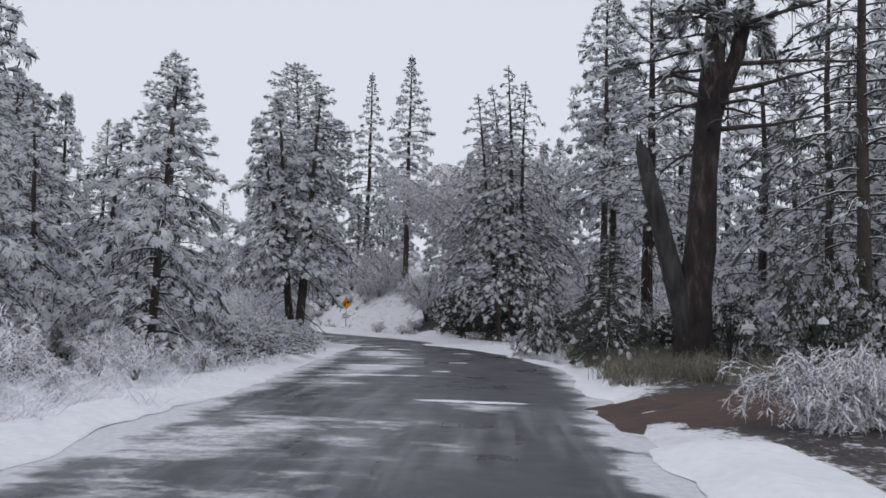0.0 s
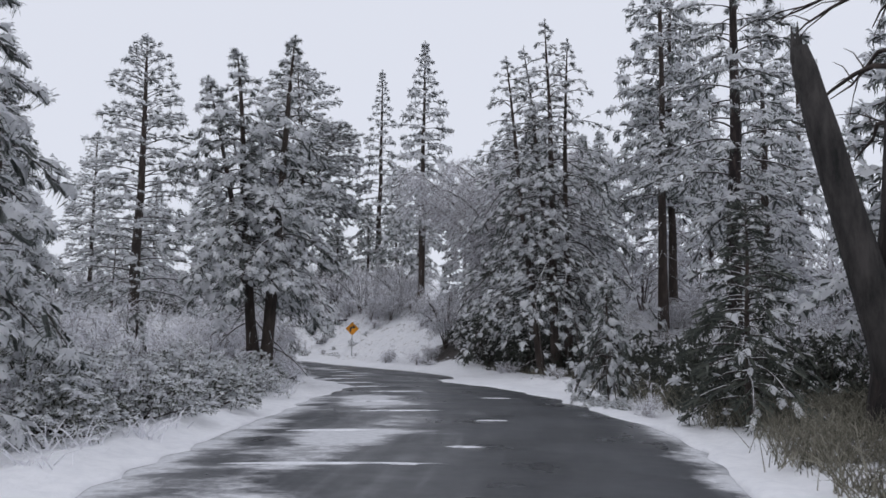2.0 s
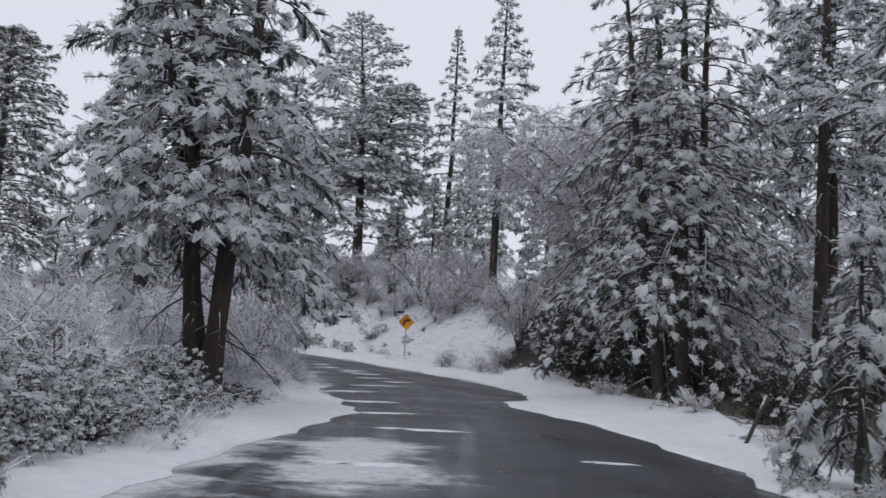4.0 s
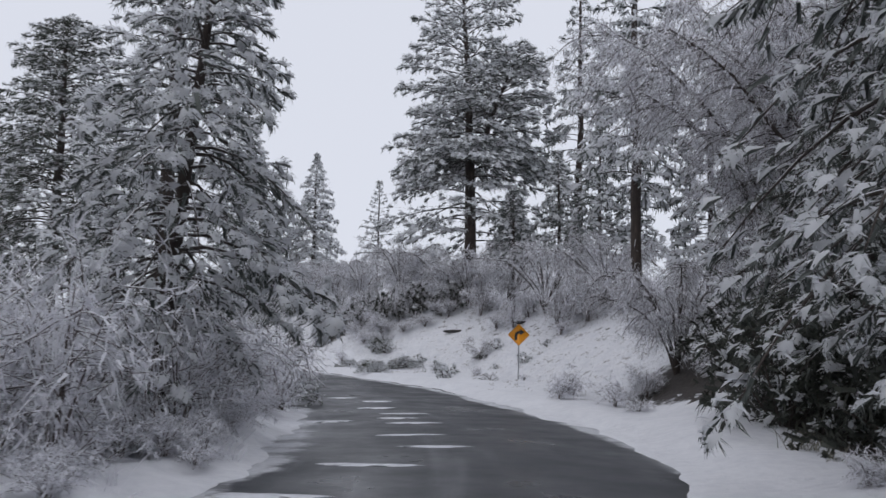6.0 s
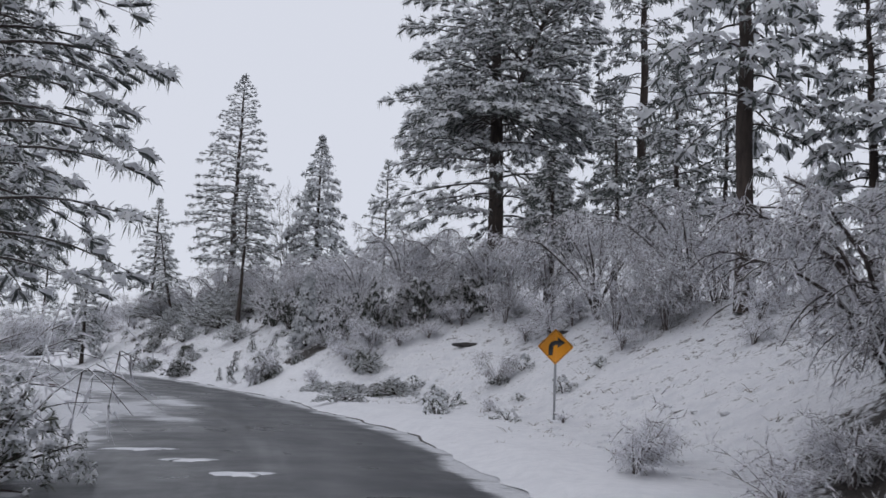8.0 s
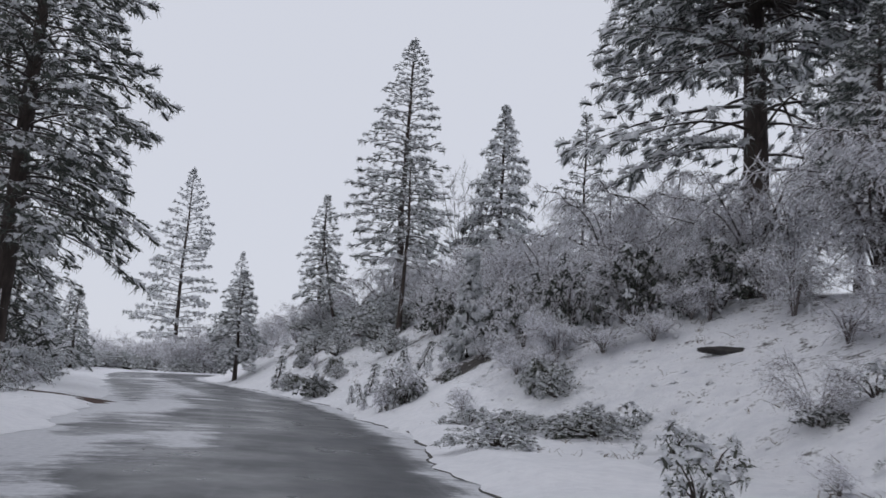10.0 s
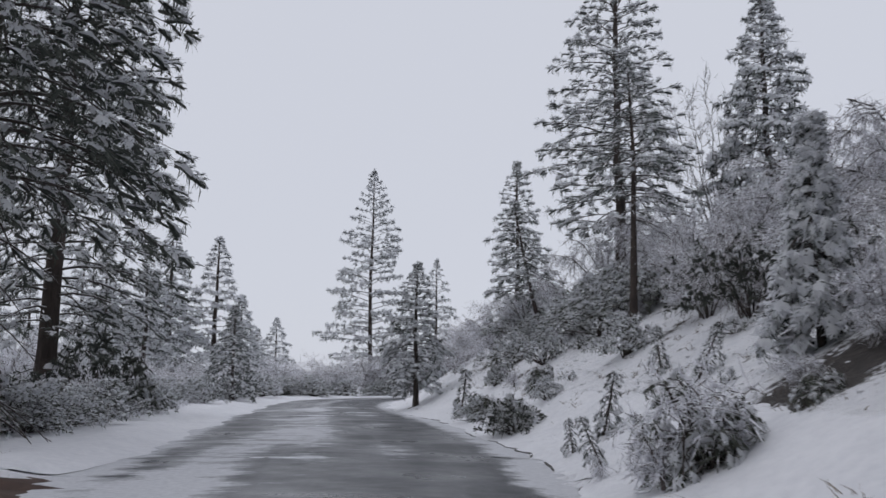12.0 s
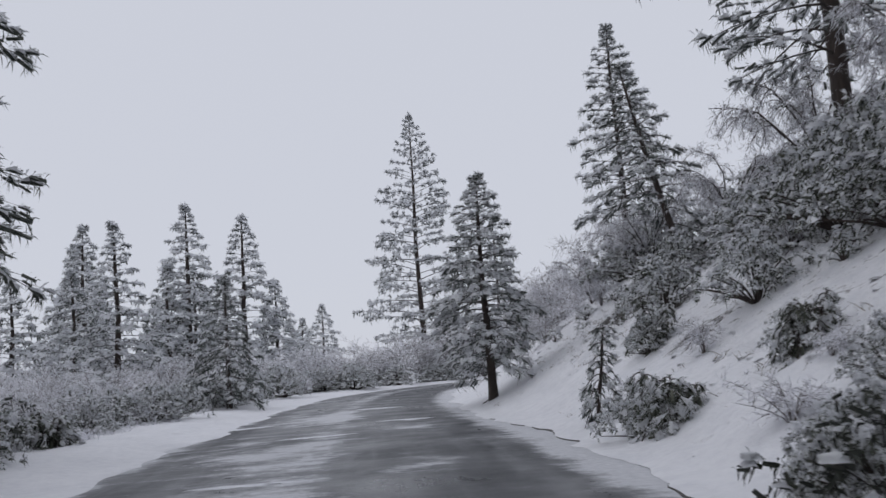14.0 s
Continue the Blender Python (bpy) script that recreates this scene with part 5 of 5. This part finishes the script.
def hedges():
    rng = np.random.default_rng(9)

    def row(forms, a, b, near, far, count, low, high, stretch=1.0):
        for k in range(count):
            run, past = rng.uniform(a, b), near + (far - near) * rng.random()
            x, y = verge(run, past)
            put(forms, x, y, rng.uniform(low, high), stretch * rng.uniform(0.85, 1.2), int(rng.integers(0, 12)))

    # left of the road, from the start
    row(SHRUBS, 79, 96, -2.2, -5.5, 22, 0.7, 1.2)
    row(SHRUBS, 82, 95, -1.5, -2.8, 9, 0.6, 0.95)
    row(LOWS, 70, 98, -1.8, -6.0, 18, 0.8, 1.3)
    row(TALLS, 78, 105, -5.0, -13.0, 16, 0.6, 1.0)
    row(TALLS, 101, 122, -2.4, -9.0, 17, 0.6, 1.0)
    row(LOWS, 98, 122, -0.9, -2.6, 16, 0.6, 1.1)
    row(TALLS, 122, 142, -5.0, -12.0, 8, 0.5, 0.8)
    row(LOWS, 150, 215, -2.6, -5.5, 26, 0.9, 1.5)
    row(SHRUBS, 154, 196, -2.4, -5.5, 24, 1.0, 1.6)
    row(TALLS, 152, 220, -6.5, -16.0, 34, 0.8, 1.25)
    row(TALLS, 196, 262, -3.0, -11.0, 34, 1.0, 1.6)
    row(TALLS, 158, 215, -3.8, -9.0, 22, 0.55, 0.9)
    row(LOWS, 64, 92, -1.2, -2.8, 10, 0.6, 0.9)
    row(TALLS, 158, 196, -9.0, -20.0, 14, 1.2, 1.7)
    row(TALLS, 98, 119, -1.1, -4.0, 24, 0.55, 0.9)
    row(LOWS, 98, 118, -0.5, -1.5, 22, 0.6, 0.95, 0.8)
    row(THICKETS, 204, 264, -2.2, -9.0, 32, 0.8, 1.25)
    row(THICKETS, 160, 204, -5.0, -12.0, 26, 0.6, 0.95)
    row(SHRUBS, 186, 215, -2.2, -5.0, 14, 1.2, 1.8)
    row(THICKETS, 210, 250, -2.5, -8.0, 22, 1.3, 1.8)
    row(SHRUBS, 205, 240, -1.6, -3.5, 12, 1.4, 2.0)
    # right of the road
    row(THICKETS, 86, 104, 8.0, 12.0, 10, 0.7, 1.0)
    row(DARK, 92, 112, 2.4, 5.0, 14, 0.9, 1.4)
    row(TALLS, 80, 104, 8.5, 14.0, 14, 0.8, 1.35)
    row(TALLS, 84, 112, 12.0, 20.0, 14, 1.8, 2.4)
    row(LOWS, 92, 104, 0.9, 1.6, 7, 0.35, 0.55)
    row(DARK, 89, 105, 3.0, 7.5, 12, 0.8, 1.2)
    row(LOWS, 106, 119, 1.8, 4.0, 9, 0.5, 0.9)
    row(TALLS, 112, 126, 9.0, 15.0, 8, 0.6, 1.0)
    row(THICKETS, 94, 112, 8.0, 16.0, 8, 0.7, 1.0)
    row(THICKETS, 126, 156, 7.4, 10.5, 12, 0.5, 0.8)
    row(TALLS, 124, 150, 9.5, 13.0, 5, 0.8, 1.25)
    row(LOWS, 122, 150, 7.0, 10.0, 22, 0.8, 1.3)
    row(THICKETS, 152, 182, 6.4, 9.0, 12, 0.45, 0.75)
    row(TALLS, 146, 178, 8.0, 13.0, 8, 0.7, 1.15)
    row(LOWS, 136, 150, 3.6, 8.0, 24, 0.7, 1.3)
    row(SHRUBS, 150, 185, 5.5, 9.0, 10, 0.9, 1.5)
    row(SHRUBS, 158, 184, 5.6, 8.0, 14, 1.2, 1.9)
    row(LOWS, 150, 190, 4.5, 7.5, 16, 0.6, 1.1)
    row(THICKETS, 182, 205, 3.5, 8.0, 12, 0.6, 0.95)
    row(SMALL, 124, 185, 1.6, 6.5, 30, 0.5, 1.0)


hedges()
put(SHRUBS, -35.4, 85.2, 0.8, 1.3, 1)
put(DARK, -35.2, 85.0, 0.85, 0.9, 0)
put(THICKETS, -11.7, 71.2, 0.42, 0.9, 0)
put(LOWS, -24.4, 79.9, 0.6, 0.9, 1)
put(LOWS, -23.6, 80.6, 0.7, 0.9, 2)
put(DROOPS, -23.9, 79.3, 0.5, 0.8, 1)
put(DARK, -11.5, 71.0, 0.4, 0.6, 1)
for k, (x, y, s, high) in enumerate(((-4.5, 30.0, 0.85, 0.9), (-4.6, 28.5, 0.9, 0.9), (-4.7, 31.3, 0.75, 0.9), (-4.4, 27.1, 0.75, 0.9), (-4.5, 25.8, 0.8, 0.85), (-5.1, 29.3, 1.0, 1.0), (2.95, 31.4, 0.4, 0.9), (3.3, 30.6, 0.45, 0.9), (3.1, 32.4, 0.4, 0.9), (3.6, 29.8, 0.45, 0.9))):
    put(SHRUBS, x, y, s, high, k)
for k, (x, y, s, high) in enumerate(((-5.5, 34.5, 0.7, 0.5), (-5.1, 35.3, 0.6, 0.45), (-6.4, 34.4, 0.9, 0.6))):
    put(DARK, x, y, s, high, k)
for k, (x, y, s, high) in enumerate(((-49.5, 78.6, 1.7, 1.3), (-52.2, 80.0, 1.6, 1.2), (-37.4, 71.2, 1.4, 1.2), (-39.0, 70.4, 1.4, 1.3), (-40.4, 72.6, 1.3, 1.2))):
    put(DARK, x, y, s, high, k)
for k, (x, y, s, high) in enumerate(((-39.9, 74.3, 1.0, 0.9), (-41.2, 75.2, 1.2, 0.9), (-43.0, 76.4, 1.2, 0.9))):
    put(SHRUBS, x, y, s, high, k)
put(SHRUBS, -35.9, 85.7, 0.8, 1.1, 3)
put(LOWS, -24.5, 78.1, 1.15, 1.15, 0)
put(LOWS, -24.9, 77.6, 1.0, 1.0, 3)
# dark bushes filling the hollows, their colour imitating the shade there
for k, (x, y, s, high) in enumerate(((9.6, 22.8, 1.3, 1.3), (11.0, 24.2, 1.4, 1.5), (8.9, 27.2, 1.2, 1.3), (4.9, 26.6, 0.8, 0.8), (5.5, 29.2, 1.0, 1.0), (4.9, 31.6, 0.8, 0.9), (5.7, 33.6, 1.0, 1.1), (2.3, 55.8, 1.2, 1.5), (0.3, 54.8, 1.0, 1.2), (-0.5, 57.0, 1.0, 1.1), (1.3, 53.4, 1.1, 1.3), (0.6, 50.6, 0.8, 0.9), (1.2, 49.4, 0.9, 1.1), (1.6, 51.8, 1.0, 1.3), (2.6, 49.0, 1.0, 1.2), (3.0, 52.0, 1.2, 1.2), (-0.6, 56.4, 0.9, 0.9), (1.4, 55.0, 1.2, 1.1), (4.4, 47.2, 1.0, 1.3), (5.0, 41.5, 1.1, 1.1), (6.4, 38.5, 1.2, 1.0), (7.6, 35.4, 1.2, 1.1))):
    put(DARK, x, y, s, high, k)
# evergreen shrubs on the bank and along the left verge
for k, (x, y, s, high) in enumerate(((-19.0, 76.0, 0.6, 1.3), (-36.6, 87.8, 0.6, 1.2), (-41.2, 89.1, 0.85, 1.0),
                                     (-44.5, 93.1, 0.65, 1.3), (-38.8, 89.7, 0.5, 1.3), (-20.0, 74.7, 0.8, 0.6), (-18.8, 74.5, 0.8, 0.55), (-17.9, 74.0, 0.7, 0.6), (-16.5, 70.4, 0.95, 0.55), (-16.1, 73.1, 0.9, 0.75),
                                     (-18.2, 75.5, 0.6, 1.2), (-31.6, 69.4, 0.9, 1.3), (-4.3, 27.0, 1.0, 0.9), (-4.5, 24.6, 1.0, 0.9), (-4.7, 22.3, 1.0, 0.85), (-5.3, 33.0, 1.0, 1.0),
                                     (-5.2, 30.2, 1.0, 0.9), (-5.6, 28.2, 1.1, 0.9), (-5.8, 25.8, 1.1, 0.95), (-11.6, 53.2, 1.2, 1.1), (10.6, 23.4, 1.3, 1.5), (12.2, 24.6, 1.4, 1.7))):
    put(SHRUBS, x, y, s, high, k)
for k, (x, y, s, high) in enumerate(((-26.9, 79.9, 0.4, 1.2), (-18.4, 73.7, 0.8, 0.6), (-16.6, 73.4, 0.9, 0.55), (-18.7, 75.9, 0.75, 1.1),
                                     (-44.6, 93.5, 0.8, 1.2), (-38.6, 89.6, 0.75, 1.1), (-46.8, 78.0, 1.1, 0.9), (-54.4, 83.0, 1.1, 0.9), (-44.6, 76.8, 1.0, 0.9))):
    put(DROOPS, x, y, s, high, k)
for k, (x, y, s, high) in enumerate(((-47.5, 76.0, 1.2, 1.0), (-50.2, 77.8, 1.3, 1.1), (-53.2, 79.8, 1.3, 1.0), (-56.2, 81.6, 1.3, 1.0), (-34.4, 88.7, 1.1, 1.2), (-20.4, 79.6, 1.2, 1.3), (-18.2, 79.0, 1.2, 1.3), (-22.4, 80.6, 1.1, 1.3),
                                     (-29.8, 87.4, 1.2, 1.3), (-32.4, 89.6, 1.2, 1.3), (-16.0, 79.0, 1.1, 1.2), (-27.0, 85.4, 1.1, 1.3), (-46.2, 95.8, 1.2, 1.2), (-41.5, 92.8, 1.2, 1.2))):
    if 4 < k < 12:
        put(DARK, x + 0.4, y - 0.3, s, high, k + 1)
    put(DARK if k < 4 else THICKETS if 4 < k < 12 else SHRUBS, x, y, s * (0.6 if 4 < k < 12 else 1.0), high * (0.8 if 4 < k < 12 else 1.0), k)
for k, (x, y, s, high) in enumerate(((-20.2, 77.0, 1.1, 0.7), (-19.4, 77.6, 1.2, 0.8), (-18.0, 77.4, 1.1, 0.8), (-21.2, 78.2, 1.1, 0.8), (-16.8, 77.6, 1.1, 0.8))):
    put(LOWS, x, y, s, high, k)
bare_bush(6.2, 13.2, 1.25, 1.25, 150, "broad mound of arching stems bowed by snow", stems=60, splits=10, twigs=8, droop=0.95, fine=0.007, frost=0.5, brown=0.95, low=0.3, spray=0.6)
for k, (x, y, s, high) in enumerate(((-10.7, 67.9, 0.45, 0.95), (-20.7, 75.4, 0.55, 1.3), (-35.4, 72.2, 1.0, 0.9), (-4.6, 14.2, 0.8, 0.8), (-4.8, 17.4, 0.9, 0.8),
                                     (-4.4, 20.0, 0.8, 0.8), (3.9, 28.6, 0.5, 1.5), (-26.7, 78.6, 0.3, 1.2), (-37.7, 87.6, 0.8, 0.9), (-42.3, 90.3, 0.7, 0.9), (-37.9, 88.9, 0.6, 0.9), (-41.9, 91.6, 0.7, 1.0), (-0.9, 55.2, 0.8, 0.9), (-2.6, 57.0, 0.9, 0.9), (0.2, 52.6, 0.8, 1.0))):
    put(LOWS, x, y, s, high, k)
for k, (x, y, s) in enumerate(((1.4, 57.0, 1.0), (3.0, 58.6, 1.1), (4.6, 57.2, 1.1), (2.2, 60.8, 1.2), (0.6, 60.4, 1.0))):
    put(THICKETS, x, y, s, 1.0, k)
put(TALLS, -12.4, 54.2, 0.95, 1.05, 2)
put(TALLS, -10.2, 51.0, 0.8, 0.9, 1)
put(TALLS, 9.3, 23.9, 0.75, 0.8, 0)
put(TALLS, 10.8, 26.4, 0.9, 0.9, 2)
pine(-8.3, 32.9, 1.9, 0.2, 0.9, 49, "little pine bowed into a hood of snow", "pine saplings", boughs=30, tufts=7, tuft=0.28, snow=1.0, droop=1.0, thick=0.04, name="pine_sapling", bare=0)


# ---- rock, stake, grass and weeds ----
def rocks():
    rng = np.random.default_rng(4)
    for k, (x, y, a, b, c) in enumerate(((-14.6, 76.2, 0.55, 0.16, 0.09), (-10.5, 74.6, 0.42, 0.14, 0.08))):
        ob = thing("rock", x, y, height_at(x, y), "dark flat rock bare of snow on the bank", "rock", "rocks on the bank", 20)
        bm = bmesh.new()
        bmesh.ops.create_icosphere(bm, subdivisions=3, radius=1)
        for v in bm.verts:
            q = 1 + 0.3 * noise.noise(v.co * 1.7 + Vector((k * 5, 0, 0)))
            v.co = Vector((v.co.x * a * q, v.co.y * b * q, v.co.z * c * q + 0.04))
        me = bpy.data.meshes.new("stone")
        bm.to_mesh(me)
        bm.free()
        part("stone", me, STONE, ob)


def stake():
    x, y = 3.15, 35.8
    ob = thing("wooden_stake", x, y, height_at(x, y) - 0.1, "leaning weathered wooden stake by the verge", "stake")
    g = Geo()
    g.tube([(0, 0, 0), (0.18, 0, 0.45), (0.34, 0, 0.85)], (0.032, 0.032, 0.028), 6)
    part("post", g, BOUGH, ob)


def blades(name, label, category, spots, mat, tall, count, wide=0.012, splay=0.45):
    rng = np.random.default_rng(len(spots))
    g = Geo()
    for x, y, s in spots:
        z = height_at(x, y)
        n = int(count * s)
        root = np.stack([x + rng.normal(0, 0.16 * s, n), y + rng.normal(0, 0.16 * s, n), np.full(n, z - 0.02)], 1)
        way = np.stack([rng.normal(0, splay, n), rng.normal(0, splay, n), np.ones(n)], 1) * (tall * s * rng.uniform(0.4, 1.1, n))[:, None]
        side = np.cross(way, rng.normal(0, 1, (n, 3)))
        side *= wide / (np.linalg.norm(side, axis=1)[:, None] + 1e-9)
        mid = root + way * 0.6
        tip = root + way + np.stack([rng.normal(0, 0.2, n), rng.normal(0, 0.2, n), -rng.uniform(0.0, 0.25, n)], 1) * tall * s
        g.soup(np.stack([root - side, root + side, mid], 1))
        g.soup(np.stack([mid - side * 0.6, mid + side * 0.6, tip], 1))
        g.soup(np.stack([root + side, mid + side * 0.6, mid - side * 0.6], 1))
    tagged(part(name, g, mat), label, category, kind="stuff")


def undergrowth():
    rng = np.random.default_rng(8)

    def sow(count, a, b, near, far, low, high):
        out = []
        for _ in range(count):
            x, y = verge(rng.uniform(a, b), near + (far - near) * rng.random())
            out.append((x, y, rng.uniform(low, high)))
        return out

    blades("dry_grass", "tufts of dry straw-coloured grass by the verge", "grass", sow(260, 79, 95, 0.7, 4.5, 0.6, 1.3) + sow(60, 95, 108, 1.5, 5, 0.4, 0.9), GRASS, 0.6, 46, 0.008)
    blades("dead_stalks", "dead brown stalks poking through the snow", "weeds", sow(560, 118, 190, 0.8, 9, 0.2, 0.7) + sow(120, 65, 150, -0.8, -6, 0.2, 0.6), LITTER, 0.3, 16, 0.008, 0.9)
    blades("snowy_grass", "snow-covered grass clumps along the verge", "grass", sow(170, 62, 100, -0.5, -3.5, 0.5, 1.2) + sow(110, 98, 122, -0.4, -2.5, 0.5, 1.1) + sow(80, 150, 200, -2, -4, 0.5, 1), FROST, 0.45, 22, 0.014, 0.7)


def snow_lumps():
    """Clods and drifted lumps that break the even snow of the bank."""
    rng, g = np.random.default_rng(17), Geo()
    spots = [verge(rng.uniform(120, 185), 0.7 + 6.8 * rng.random() ** 1.2) for _ in range(1100)] + [verge(rng.uniform(62, 122), -0.2 - 1.6 * rng.random()) for _ in range(620)] + [verge(rng.uniform(84, 122), 0.2 + 3 * rng.random()) for _ in range(420)]
    p = np.array([(x, y, height_at(x, y) - 0.015) for x, y in spots])
    a = rng.uniform(0, 6.28, len(p))
    pillows(g, rng, p, np.stack([np.cos(a), np.sin(a), np.zeros(len(p))], 1), rng.uniform(0.05, 0.17, len(p)), (1.0, 0.75, 0.5))
    tagged(part("snow_lumps", g, SNOW, soft=True), "small lumps of snow scattered over the bank", "snow", kind="stuff")


rocks()
snow_lumps()
stake()
undergrowth()
